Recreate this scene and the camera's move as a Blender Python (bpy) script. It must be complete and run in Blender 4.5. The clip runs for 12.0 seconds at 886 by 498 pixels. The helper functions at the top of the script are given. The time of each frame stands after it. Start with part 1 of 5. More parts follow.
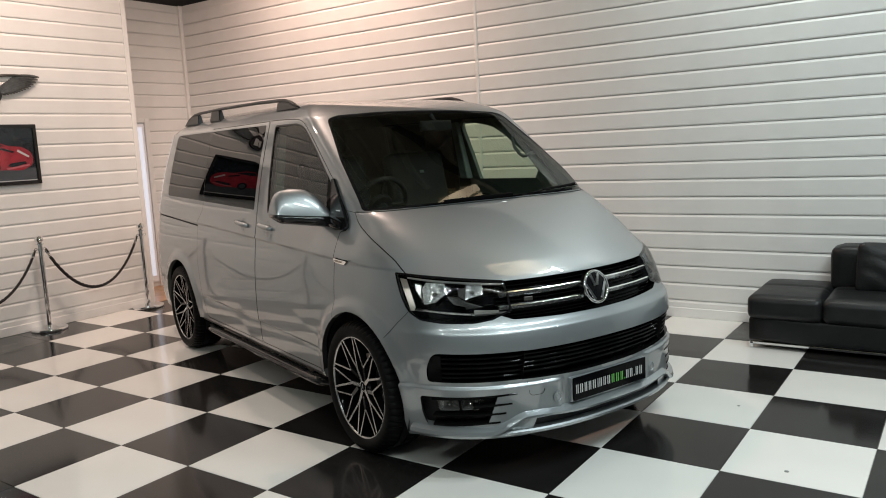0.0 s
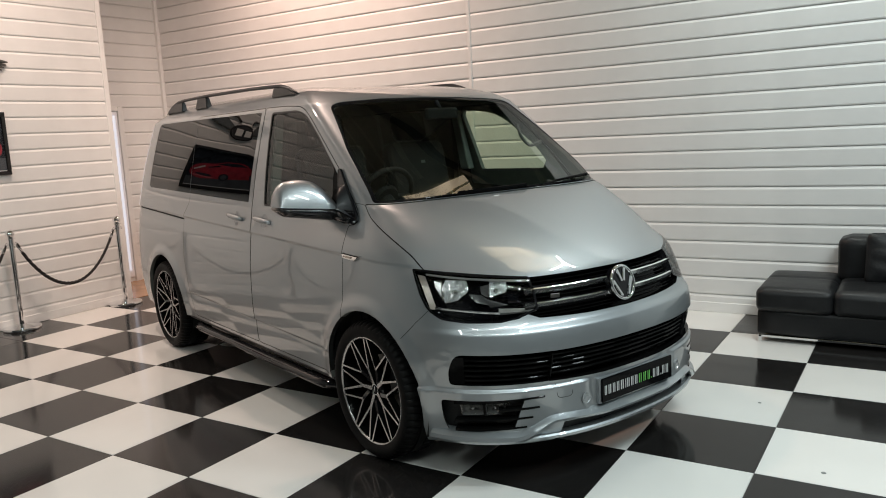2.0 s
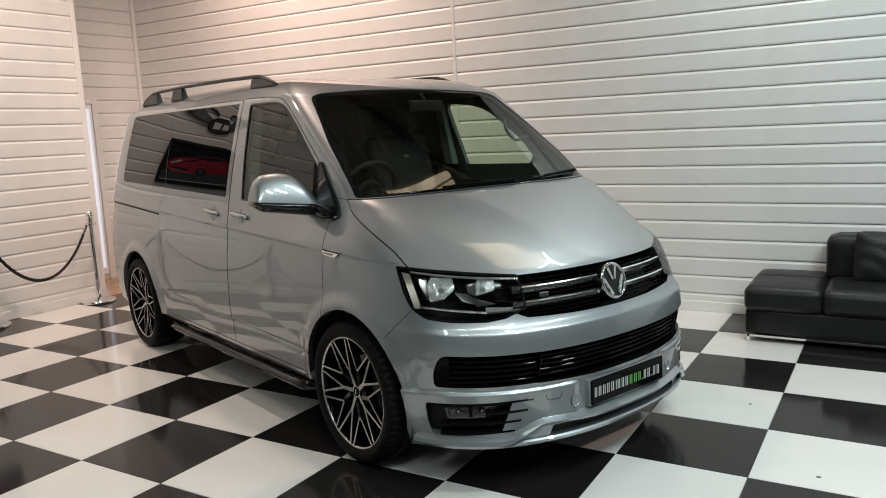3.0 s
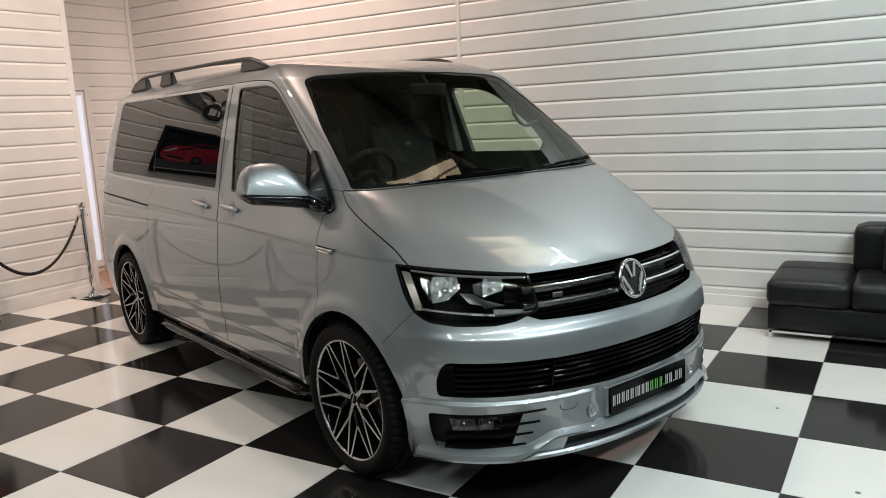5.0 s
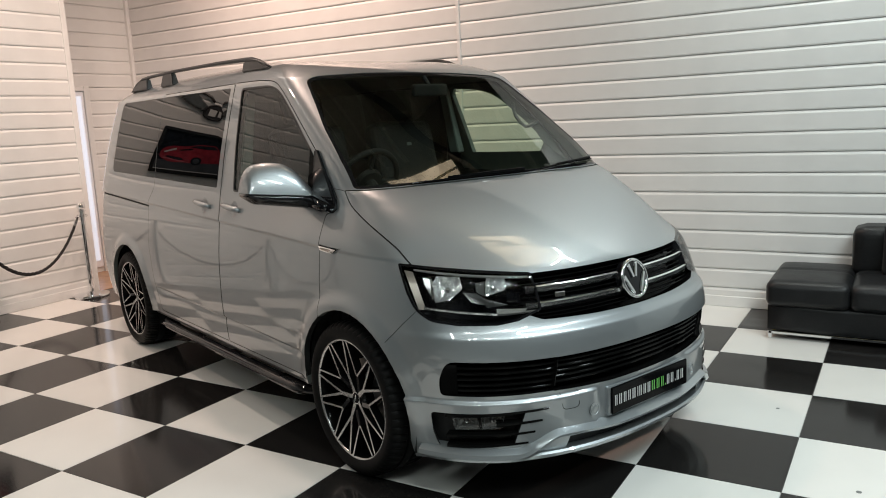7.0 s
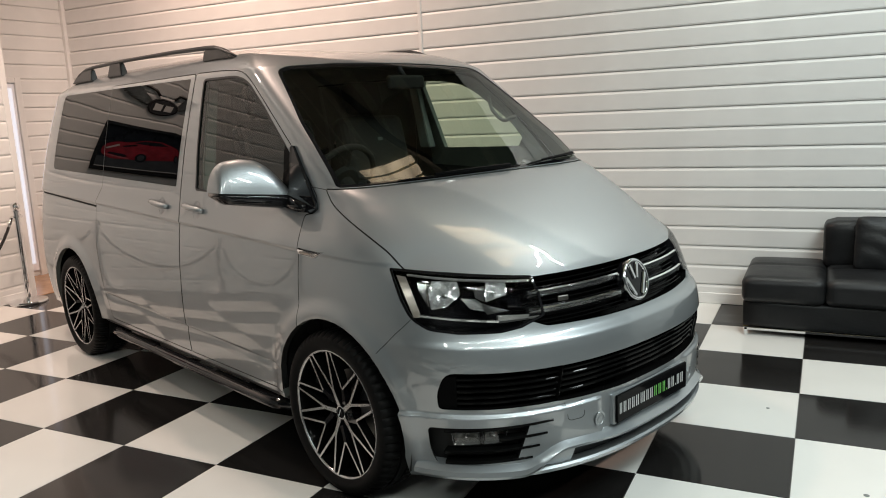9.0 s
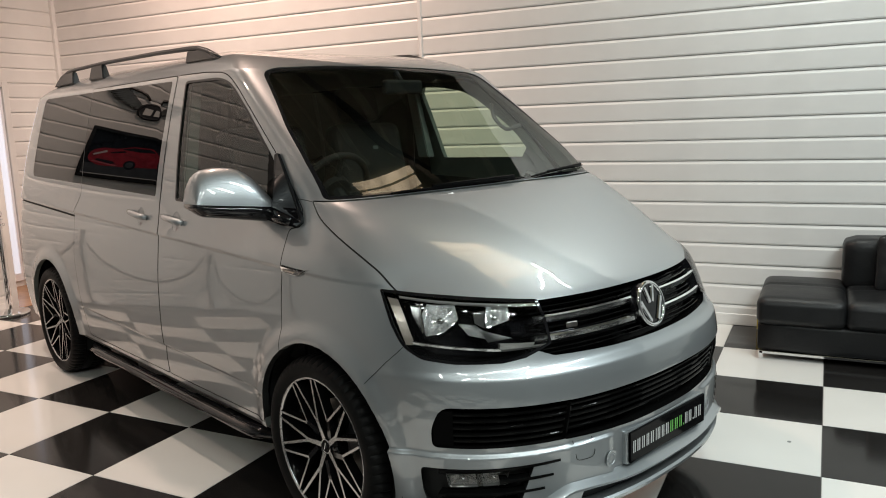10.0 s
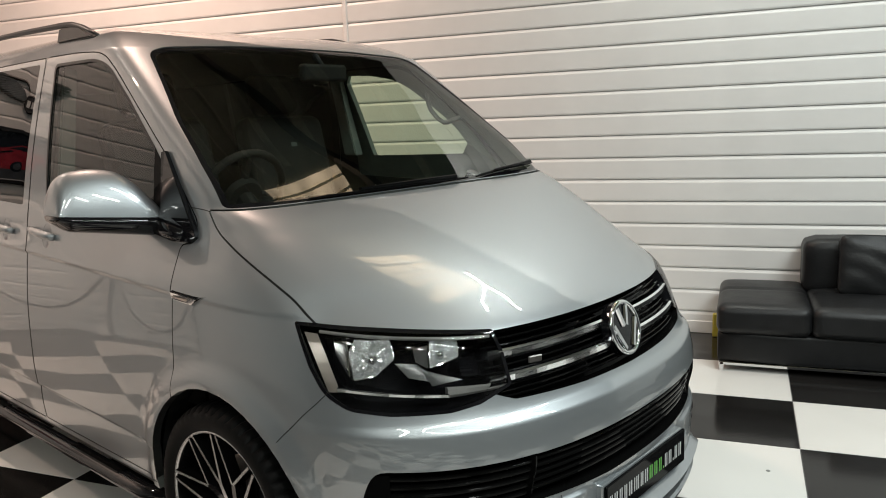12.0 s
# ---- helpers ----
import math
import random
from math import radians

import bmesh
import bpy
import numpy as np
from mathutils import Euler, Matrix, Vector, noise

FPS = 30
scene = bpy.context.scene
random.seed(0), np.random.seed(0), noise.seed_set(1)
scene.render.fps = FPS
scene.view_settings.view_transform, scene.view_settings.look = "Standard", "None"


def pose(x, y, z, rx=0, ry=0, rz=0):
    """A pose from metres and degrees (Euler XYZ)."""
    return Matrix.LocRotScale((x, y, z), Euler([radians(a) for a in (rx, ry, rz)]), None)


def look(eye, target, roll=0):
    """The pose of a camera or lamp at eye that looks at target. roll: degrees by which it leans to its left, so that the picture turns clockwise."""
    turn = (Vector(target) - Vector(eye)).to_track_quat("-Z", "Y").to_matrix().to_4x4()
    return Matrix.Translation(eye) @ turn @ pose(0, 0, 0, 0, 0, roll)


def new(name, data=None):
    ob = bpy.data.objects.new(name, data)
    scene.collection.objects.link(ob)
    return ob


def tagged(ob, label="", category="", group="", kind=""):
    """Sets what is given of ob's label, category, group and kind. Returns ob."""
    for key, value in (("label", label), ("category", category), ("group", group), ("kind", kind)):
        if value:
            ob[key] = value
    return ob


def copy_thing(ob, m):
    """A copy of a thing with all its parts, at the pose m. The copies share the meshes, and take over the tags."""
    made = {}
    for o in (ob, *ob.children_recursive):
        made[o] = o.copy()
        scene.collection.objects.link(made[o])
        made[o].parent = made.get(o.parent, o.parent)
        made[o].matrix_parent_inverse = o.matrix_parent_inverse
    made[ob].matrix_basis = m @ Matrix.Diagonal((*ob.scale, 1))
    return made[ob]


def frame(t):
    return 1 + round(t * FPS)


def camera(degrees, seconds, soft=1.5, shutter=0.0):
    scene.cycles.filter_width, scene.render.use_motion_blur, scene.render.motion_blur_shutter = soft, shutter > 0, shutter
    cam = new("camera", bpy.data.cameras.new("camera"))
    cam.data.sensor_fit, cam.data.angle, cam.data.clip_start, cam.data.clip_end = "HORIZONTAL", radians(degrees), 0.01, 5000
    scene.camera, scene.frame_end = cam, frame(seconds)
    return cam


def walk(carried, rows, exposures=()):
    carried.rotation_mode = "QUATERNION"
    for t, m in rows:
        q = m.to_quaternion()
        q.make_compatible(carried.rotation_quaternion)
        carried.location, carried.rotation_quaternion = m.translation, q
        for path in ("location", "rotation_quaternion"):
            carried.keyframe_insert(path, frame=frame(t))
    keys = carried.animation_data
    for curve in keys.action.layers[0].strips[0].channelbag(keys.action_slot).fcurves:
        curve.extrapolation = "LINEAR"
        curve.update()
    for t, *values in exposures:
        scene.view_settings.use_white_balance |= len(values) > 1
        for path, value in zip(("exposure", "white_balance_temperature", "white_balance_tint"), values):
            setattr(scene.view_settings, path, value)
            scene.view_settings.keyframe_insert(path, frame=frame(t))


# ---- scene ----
cam = camera(60.0, 12.0, soft=1.0)
PATH = [
    (0, (4.55, -2.358, 1.604), (3.416, -0.733, 1.333), -3.0),
    (0.5, (4.495, -2.348, 1.603), (3.371, -0.718, 1.318), -2.9),
    (1, (4.444, -2.335, 1.602), (3.325, -0.704, 1.306), -3.0),
    (1.5, (4.332, -2.325, 1.601), (3.231, -0.683, 1.297), -2.9),
    (2, (4.218, -2.309, 1.606), (3.157, -0.641, 1.306), -3.0),
    (2.5, (4.162, -2.281, 1.592), (3.14, -0.588, 1.292), -2.7),
    (3, (4.131, -2.204, 1.579), (3.112, -0.511, 1.272), -2.6),
    (5, (3.988, -1.948, 1.571), (2.958, -0.268, 1.231), -2.9),
    (5.5, (3.95, -1.954, 1.571), (2.929, -0.269, 1.227), -3.1),
    (6, (3.964, -1.961, 1.567), (2.934, -0.28, 1.234), -3.0),
    (6.5, (3.996, -1.97, 1.562), (2.967, -0.287, 1.23), -2.8),
    (8.5, (3.753, -1.921, 1.568), (2.806, -0.196, 1.211), -3.1),
    (9, (3.68, -1.881, 1.565), (2.794, -0.123, 1.21), -2.7),
    (9.5, (3.626, -1.797, 1.544), (2.753, -0.033, 1.191), -2.5),
    (10, (3.568, -1.63, 1.546), (2.681, 0.132, 1.219), -2.1),
    (10.5, (3.515, -1.501, 1.53), (2.651, 0.277, 1.227), -1.7),
    (11, (3.42, -1.366, 1.532), (2.623, 0.442, 1.218), -2.1),
    (11.5, (3.349, -1.27, 1.536), (2.602, 0.558, 1.217), -2.4),
    (12, (3.337, -1.156, 1.514), (2.611, 0.677, 1.178), -2.3),
]
walk(cam, [(t, look(eye, target, roll)) for t, eye, target, roll in PATH],
     exposures=((0, 0.0, 6480, 10), (3, 0.06, 6420, 10), (6.5, 0.13, 6450, 10), (9.5, 0.20, 6650, 11), (10.5, 0.21, 6680, 12), (12, 0.27, 6780, 13)))

# ---- world and lights ----
world = bpy.data.worlds.new("world")
scene.world = world
world.use_nodes = True
world.node_tree.nodes["Background"].inputs["Color"].default_value = (0.5, 0.55, 0.6, 1)
world.node_tree.nodes["Background"].inputs["Strength"].default_value = 0.15


def spot_lamp(name, eye, target, watts, colour, angle, blend=0.9, radius=0.06):
    data = bpy.data.lights.new(name, "SPOT")
    data.energy, data.color, data.spot_size, data.spot_blend, data.shadow_soft_size = watts, colour, radians(angle), blend, radius
    ob = new(name, data)
    ob.matrix_world = look(eye, target)
    return ob


WARM, BLUSH, DAY, COOL = (1.0, 0.70, 0.57), (1.0, 0.80, 0.68), (0.85, 0.98, 1.0), (0.90, 1.0, 0.97)
# fluorescent battens
for at, turn, length, watts, colour in (((6.2, 1.9, 4.7), 20, 2.4, 82, DAY), ((5.6, 0.6, 4.7), 20, 2.4, 78, DAY), ((6.4, -1.2, 4.7), 0, 2.4, 78, COOL), ((5.4, -2.4, 4.7), 0, 2.4, 78, COOL),
                                        ((3.9, -4.4, 4.7), 90, 2.4, 56, COOL), ((2.2, -4.9, 4.7), 90, 2.4, 54, COOL),
                                        ((3.32, 3.4, 4.25), 112, 0.9, 20, COOL), ((3.40, 3.75, 4.25), 160, 0.9, 11, COOL)):
    data = bpy.data.lights.new("batten_light", "AREA")
    data.shape, data.size, data.size_y, data.energy, data.color = "RECTANGLE", length, 0.09 if length > 1 else 0.025, watts, colour
    lamp = new("batten_light", data)
    lamp.matrix_world = pose(*at, 0, 0, turn)
# unseen warm spots at roof height, added to brighten partition, far corner, van and recess
spot_lamp("warm_fill", (-1.9, -0.6, 4.7), (-2.1, -0.2, 0), 165, BLUSH, 130)
spot_lamp("warm_fill", (-1.5, 1.3, 4.7), (-1.9, 1.2, 0), 240, BLUSH, 130)
spot_lamp("warm_fill", (-1.0, 3.1, 4.6), (-1.2, 4.2, 2.8), 310, WARM, 125)
spot_lamp("warm_fill", (0.4, 1.9, 4.7), (0.9, 1.9, 0), 165, WARM, 135, radius=0.1)
spot_lamp("warm_fill", (-1.0, 1.6, 4.6), (-3.2, 2.6, 1.8), 120, WARM, 120)

# ---- materials ----
def material(name, colour, rough=0.5, metal=0.0, coat=0.0, spec=0.5, ior=1.5, coat_rough=0.02):
    m = bpy.data.materials.new(name)
    m.use_nodes = True
    b = m.node_tree.nodes["Principled BSDF"]
    b.inputs["Base Color"].default_value = (*colour, 1)
    b.inputs["Roughness"].default_value = rough
    b.inputs["Metallic"].default_value = metal
    b.inputs["Coat Weight"].default_value = coat
    b.inputs["Coat Roughness"].default_value = coat_rough
    b.inputs["Specular IOR Level"].default_value = spec
    b.inputs["IOR"].default_value = ior
    return m


def nodes_of(m):
    return m.node_tree.nodes, m.node_tree.links, m.node_tree.nodes["Principled BSDF"]


def vary(m, scale, amount, rough_amount=0.0, bump=0.0, bump_scale=None, detail=4.0, coords="Object", per_object=0.0):
    """Uneven colour, gloss and relief over a plain material."""
    n, l, b = nodes_of(m)
    base = tuple(b.inputs["Base Color"].default_value)
    tc = n.new("ShaderNodeTexCoord")
    tex = n.new("ShaderNodeTexNoise")
    tex.inputs["Scale"].default_value, tex.inputs["Detail"].default_value = scale, detail
    l.new(tc.outputs[coords], tex.inputs["Vector"])
    ramp = n.new("ShaderNodeMapRange")
    ramp.inputs["From Min"].default_value, ramp.inputs["From Max"].default_value = 0.25, 0.75
    ramp.inputs["To Min"].default_value, ramp.inputs["To Max"].default_value = 1 - amount, 1 + amount
    l.new(tex.outputs["Fac"], ramp.inputs["Value"])
    value = ramp.outputs["Result"]
    if per_object:
        info = n.new("ShaderNodeObjectInfo")
        r2 = n.new("ShaderNodeMapRange")
        r2.inputs["To Min"].default_value, r2.inputs["To Max"].default_value = 1 - per_object, 1 + per_object
        l.new(info.outputs["Random"], r2.inputs["Value"])
        mul = n.new("ShaderNodeMath")
        mul.operation = "MULTIPLY"
        l.new(value, mul.inputs[0]), l.new(r2.outputs["Result"], mul.inputs[1])
        value = mul.outputs[0]
    mix = n.new("ShaderNodeVectorMath")
    mix.operation = "SCALE"
    mix.inputs[0].default_value = base[:3]
    l.new(value, mix.inputs["Scale"])
    l.new(mix.outputs["Vector"], b.inputs["Base Color"])
    if rough_amount:
        r = n.new("ShaderNodeMapRange")
        r0 = b.inputs["Roughness"].default_value
        r.inputs["To Min"].default_value, r.inputs["To Max"].default_value = max(0.0, r0 - rough_amount), r0 + rough_amount
        l.new(tex.outputs["Fac"], r.inputs["Value"])
        l.new(r.outputs["Result"], b.inputs["Roughness"])
    if bump:
        t2 = n.new("ShaderNodeTexNoise")
        t2.inputs["Scale"].default_value, t2.inputs["Detail"].default_value = bump_scale or scale * 4, detail
        l.new(tc.outputs[coords], t2.inputs["Vector"])
        bp = n.new("ShaderNodeBump")
        bp.inputs["Strength"].default_value, bp.inputs["Distance"].default_value = 1.0, bump
        l.new(t2.outputs["Fac"], bp.inputs["Height"])
        l.new(bp.outputs["Normal"], b.inputs["Normal"])
    return m


def glass(name, tint, ior=1.6):
    """A thin pane: see-through with its tint, and a mirror towards the edges."""
    m = bpy.data.materials.new(name)
    m.use_nodes = True
    n, l = m.node_tree.nodes, m.node_tree.links
    n.remove(n["Principled BSDF"])
    t, g, f, mix = n.new("ShaderNodeBsdfTransparent"), n.new("ShaderNodeBsdfGlossy"), n.new("ShaderNodeFresnel"), n.new("ShaderNodeMixShader")
    t.inputs["Color"].default_value = (*tint, 1)
    g.inputs["Roughness"].default_value = 0.0
    f.inputs["IOR"].default_value = ior
    l.new(f.outputs[0], mix.inputs[0]), l.new(t.outputs[0], mix.inputs[1]), l.new(g.outputs[0], mix.inputs[2])
    l.new(mix.outputs[0], n["Material Output"].inputs["Surface"])
    return m


def glow(name, colour, strength):
    m = material(name, colour, 0.5)
    b = m.node_tree.nodes["Principled BSDF"]
    b.inputs["Emission Color"].default_value = (*colour, 1)
    b.inputs["Emission Strength"].default_value = strength
    return m


M = {}
M["white_tile"] = vary(material("white_tile", (0.72, 0.71, 0.68), 0.10), 2.2, 0.03, 0.03, 0.0006, 1.6, 2.0, per_object=0.03)
M["black_tile"] = vary(material("black_tile", (0.013, 0.0122, 0.0118), 0.11, spec=0.36), 2.2, 0.25, 0.03, 0.0006, 1.6, 2.0, per_object=0.1)
M["grout"] = vary(material("grout", (0.12, 0.115, 0.11), 0.8), 30, 0.2)
M["cladding"] = vary(material("cladding", (0.76, 0.75, 0.73), 0.42), 5, 0.03, 0.06, 0.0004, 18, 3.0, per_object=0.015)
M["trim_white"] = vary(material("trim_white", (0.78, 0.77, 0.75), 0.4), 8, 0.03)
M["door_white"] = vary(material("door_white", (0.88, 0.90, 0.95), 0.25), 4, 0.02)
M["laminate"] = vary(material("laminate", (0.42, 0.24, 0.13), 0.25), 6, 0.18, 0.05)
M["roof_dark"] = vary(material("roof_dark", (0.25, 0.25, 0.18), 0.7), 3, 0.25)
M["steel_dark"] = vary(material("steel_dark", (0.03, 0.03, 0.032), 0.5, 0.3), 6, 0.2)
M["paint"] = material("paint", (0.345, 0.370, 0.385), 0.42, 0.80, 1.0)
M["paint"].node_tree.nodes["Principled BSDF"].inputs["Coat IOR"].default_value = 1.72
M["gloss_black"] = vary(material("gloss_black", (0.006, 0.006, 0.007), 0.06), 8, 0.2)
M["satin_black"] = vary(material("satin_black", (0.018, 0.018, 0.019), 0.38), 30, 0.2)
M["rubber"] = vary(material("rubber", (0.0045, 0.0045, 0.0045), 0.55, spec=0.1), 60, 0.3, 0.1, 0.0004, 200)
M["seam"] = material("seam", (0.008, 0.008, 0.008), 0.7)
M["interior"] = vary(material("interior", (0.010, 0.011, 0.0105), 0.75, spec=0.25), 25, 0.25, 0.05, 0.0004, 220)
M["chrome"] = material("chrome", (0.82, 0.83, 0.84), 0.06, 1.0)
M["alloy"] = material("alloy", (0.56, 0.56, 0.56), 0.27, 0.9)
M["disc"] = vary(material("disc", (0.30, 0.28, 0.26), 0.35, 1.0), 30, 0.2)
M["privacy_glass"] = glass("privacy_glass", (0.02, 0.02, 0.022), 1.55)
M["clear_glass"] = glass("clear_glass", (0.74, 0.84, 0.74), 1.58)
M["side_glass"] = glass("side_glass", (0.42, 0.50, 0.42), 1.58)
M["screen_glass"] = glass("screen_glass", (0.74, 0.84, 0.74), 1.78)
M["lamp_glass"] = glass("lamp_glass", (0.97, 0.975, 0.975), 1.45)
M["leather"] = vary(material("leather", (0.009, 0.0094, 0.0102), 0.42, spec=0.35), 9, 0.3, 0.08, 0.0012, 60)
M["rope"] = vary(material("rope", (0.011, 0.009, 0.0085), 0.8), 60, 0.4)
M["skylight"] = glow("skylight", (1.0, 0.80, 0.54), 2.1)
n, l, b = nodes_of(M["skylight"])
dirt, level = n.new("ShaderNodeTexNoise"), n.new("ShaderNodeMapRange")
dirt.inputs["Scale"].default_value, dirt.inputs["Detail"].default_value = 2.6, 5.0
level.inputs["From Min"].default_value, level.inputs["From Max"].default_value = 0.3, 0.7
level.inputs["To Min"].default_value, level.inputs["To Max"].default_value = 1.0, 3.0
coords = n.new("ShaderNodeTexCoord")
l.new(coords.outputs["Object"], dirt.inputs["Vector"]), l.new(dirt.outputs["Fac"], level.inputs["Value"])
l.new(level.outputs["Result"], b.inputs["Emission Strength"])
M["frame_black"] = material("frame_black", (0.012, 0.012, 0.012), 0.25)
M["pewter"] = vary(material("pewter", (0.13, 0.122, 0.115), 0.33, 0.8), 30, 0.3)
M["plate_black"] = material("plate_black", (0.003, 0.003, 0.0035), 0.08, spec=0.05)
M["letter_white"] = material("letter_white", (0.50, 0.51, 0.51), 0.4)
M["letter_green"] = material("letter_green", (0.12, 0.42, 0.08), 0.4)
M["indicator"] = material("indicator", (0.50, 0.43, 0.38), 0.2, 0.4)
M["grab_grey"] = material("grab_grey", (0.16, 0.17, 0.165), 0.5)
M["grille_black"] = material("grille_black", (0.004, 0.004, 0.004), 0.07, spec=0.06)
M["print_dark"] = vary(material("print_dark", (0.012, 0.016, 0.022), 0.12), 6, 0.5)
M["print_red"] = vary(material("print_red", (0.30, 0.030, 0.045), 0.12), 14, 0.35)
M["print_pink"] = vary(material("print_pink", (0.42, 0.12, 0.14), 0.15), 14, 0.3)
M["print_grey"] = vary(material("print_grey", (0.07, 0.08, 0.09), 0.12), 10, 0.3)
M["yellow"] = material("yellow", (0.5, 0.42, 0.05), 0.4)
M["purlin"] = vary(material("purlin", (0.42, 0.41, 0.32), 0.6), 5, 0.25)
M["bowl"] = material("bowl", (0.88, 0.89, 0.89), 0.16, 0.9)
M["lamp_silver"] = material("lamp_silver", (0.62, 0.61, 0.59), 0.18, 0.5)
M["seat_black"] = vary(material("seat_black", (0.006, 0.0065, 0.006), 0.7, spec=0.2), 9, 0.3)
M["trim_grey"] = vary(material("trim_grey", (0.085, 0.10, 0.088), 0.6), 25, 0.15)
M["headlining"] = vary(material("headlining", (0.10, 0.11, 0.10), 0.8), 25, 0.12)
M["pillar_grey"] = vary(material("pillar_grey", (0.17, 0.20, 0.18), 0.6), 25, 0.10)
M["brushed"] = material("brushed", (0.92, 0.93, 0.94), 0.14, 1.0)
M["lamp_smoke"] = material("lamp_smoke", (0.045, 0.047, 0.046), 0.18, 0.3)
M["lamp_grey"] = material("lamp_grey", (0.26, 0.26, 0.255), 0.16, 0.7)
M["wall_dark"] = vary(material("wall_dark", (0.05, 0.05, 0.052), 0.6), 3, 0.2)
# weak bluish emission that stands in for cool light on the recess door
M["door_glow"] = glow("door_glow", (0.78, 0.86, 1.0), 0.42)

# ---- building blocks ----
def mesh_of(name, bm, mat=None, smooth=False):
    me = bpy.data.meshes.new(name)
    bm.normal_update()
    bm.to_mesh(me)
    bm.free()
    if mat:
        me.materials.append(mat)
    if smooth:
        me.shade_smooth()
    return me


def part(name, bm, mat, parent, label="", smooth=False):
    """A bmesh as one mesh object under a thing or a part."""
    ob = new(name, mesh_of(name, bm, mat, smooth))
    ob.parent = parent
    if label:
        tagged(ob, label)
    return ob


def thing(name, label, category, at=None, group="", kind=""):
    ob = new(name)
    ob.empty_display_size = 0.1
    if at is not None:
        ob.matrix_world = at
    return tagged(ob, label, category, group, kind)


def box(bm, x0, y0, z0, x1, y1, z1, bevel=0.0, segments=1, m=None):
    made = bmesh.ops.create_cube(bm, size=1.0)["verts"]
    for v in made:
        v.co = Vector((x0 + (v.co.x + 0.5) * (x1 - x0), y0 + (v.co.y + 0.5) * (y1 - y0), z0 + (v.co.z + 0.5) * (z1 - z0)))
    if bevel:
        edges = list({e for v in made for e in v.link_edges})
        out = bmesh.ops.bevel(bm, geom=edges, offset=bevel, segments=segments, profile=0.5, affect="EDGES")
        made = list({v for f in out["faces"] for v in f.verts} | {v for v in made if v.is_valid})
    if m is not None:
        for v in made:
            v.co = m @ v.co
    return made


def boxed(*a, **k):
    bm = bmesh.new()
    box(bm, *a, **k)
    return bm


def lathe(bm, profile, segments=32, m=Matrix(), cap=True):
    """Turns (radius, height) pairs round z."""
    rings = []
    for r, h in profile:
        rings.append([bm.verts.new(m @ Vector((r * math.cos(2 * math.pi * k / segments), r * math.sin(2 * math.pi * k / segments), h))) for k in range(segments)])
    for a, b in zip(rings, rings[1:]):
        for k in range(segments):
            j = (k + 1) % segments
            bm.faces.new((a[k], a[j], b[j], b[k]))
    if cap:
        bm.faces.new(list(reversed(rings[0])))
        bm.faces.new(rings[-1])
    return bm


def tube(bm, points, radius, segments=8, closed=False, flat=1.0):
    """A round bar along points."""
    pts = [Vector(p) for p in points]
    rings = []
    up = Vector((0, 0, 1))
    for i, p in enumerate(pts):
        a, b = pts[max(i - 1, 0)], pts[min(i + 1, len(pts) - 1)]
        if closed:
            a, b = pts[i - 1], pts[(i + 1) % len(pts)]
        d = (b - a).normalized()
        side = d.cross(up)
        side = side.normalized() if side.length > 0.05 else d.cross(Vector((1, 0, 0))).normalized()
        top = side.cross(d)
        r = radius[i] if isinstance(radius, (list, tuple)) else radius
        rings.append([bm.verts.new(p + side * r * math.cos(2 * math.pi * k / segments) + top * r * flat * math.sin(2 * math.pi * k / segments)) for k in range(segments)])
    pairs = list(zip(rings, rings[1:])) + ([(rings[-1], rings[0])] if closed else [])
    for a, b in pairs:
        for k in range(segments):
            j = (k + 1) % segments
            bm.faces.new((a[k], a[j], b[j], b[k]))
    if not closed:
        bm.faces.new(list(reversed(rings[0])))
        bm.faces.new(rings[-1])
    return bm


# ---- the room ----
TILE = 0.6
WEST, RECESS, NORTH, EAST, SOUTH = -3.0, -3.97, 4.2, 9.0, -7.2
RECESS_Y, TOP, EAVES, BEYOND = 2.74, 3.53, 5.2, 10.0
PITCH, PHASE = 0.1498, -0.0008

floor = tagged(new("floor", mesh_of("floor", boxed(RECESS - 0.2, SOUTH - 0.2, -0.15, EAST + 0.2, BEYOND, -0.004), M["grout"])),
               "showroom floor of glossy black and white checkered tiles", "floor", kind="structure")

recess_floor = tagged(new("recess_floor", mesh_of("recess_floor", boxed(RECESS, RECESS_Y + 0.0, -0.004, WEST - 0.004, NORTH, 0.004), M["laminate"])),
                      "tan wood laminate floor in the doorway recess", "floor", kind="structure")


def plank_mesh(length):
    """One cladding board along x, its face towards -y: a flat face, a rounded upper lip and a sunk joint below."""
    prof = [(0.0, 0.0), (0.0, 0.0030), (-0.0060, 0.0036), (-0.0085, 0.0065), (-0.0112, 0.0160), (-0.0116, 0.080), (-0.0116, 0.128), (-0.0106, 0.1315), (-0.0030, 0.1472), (0.0, 0.1488)]
    bm = bmesh.new()
    cols = [[bm.verts.new((x, y, z)) for y, z in prof] for x in (0.0, length)]
    for k in range(len(prof) - 1):
        bm.faces.new((cols[0][k], cols[1][k], cols[1][k + 1], cols[0][k + 1]))
    for c in cols:
        bm.faces.new(c if c is cols[0] else list(reversed(c)))
    bmesh.ops.recalc_face_normals(bm, faces=bm.faces)
    return mesh_of("plank", bm, M["cladding"])


def clad(wall, length, m, phase=PHASE, top=TOP):
    """Boards from the skirting to the top of a wall, as parts of it."""
    me = plank_mesh(length)
    z = phase
    while z < top - 0.1:
        ob = new("plank", me)
        ob.matrix_world = m @ pose(0, 0, z)
        ob.parent = wall
        z += PITCH


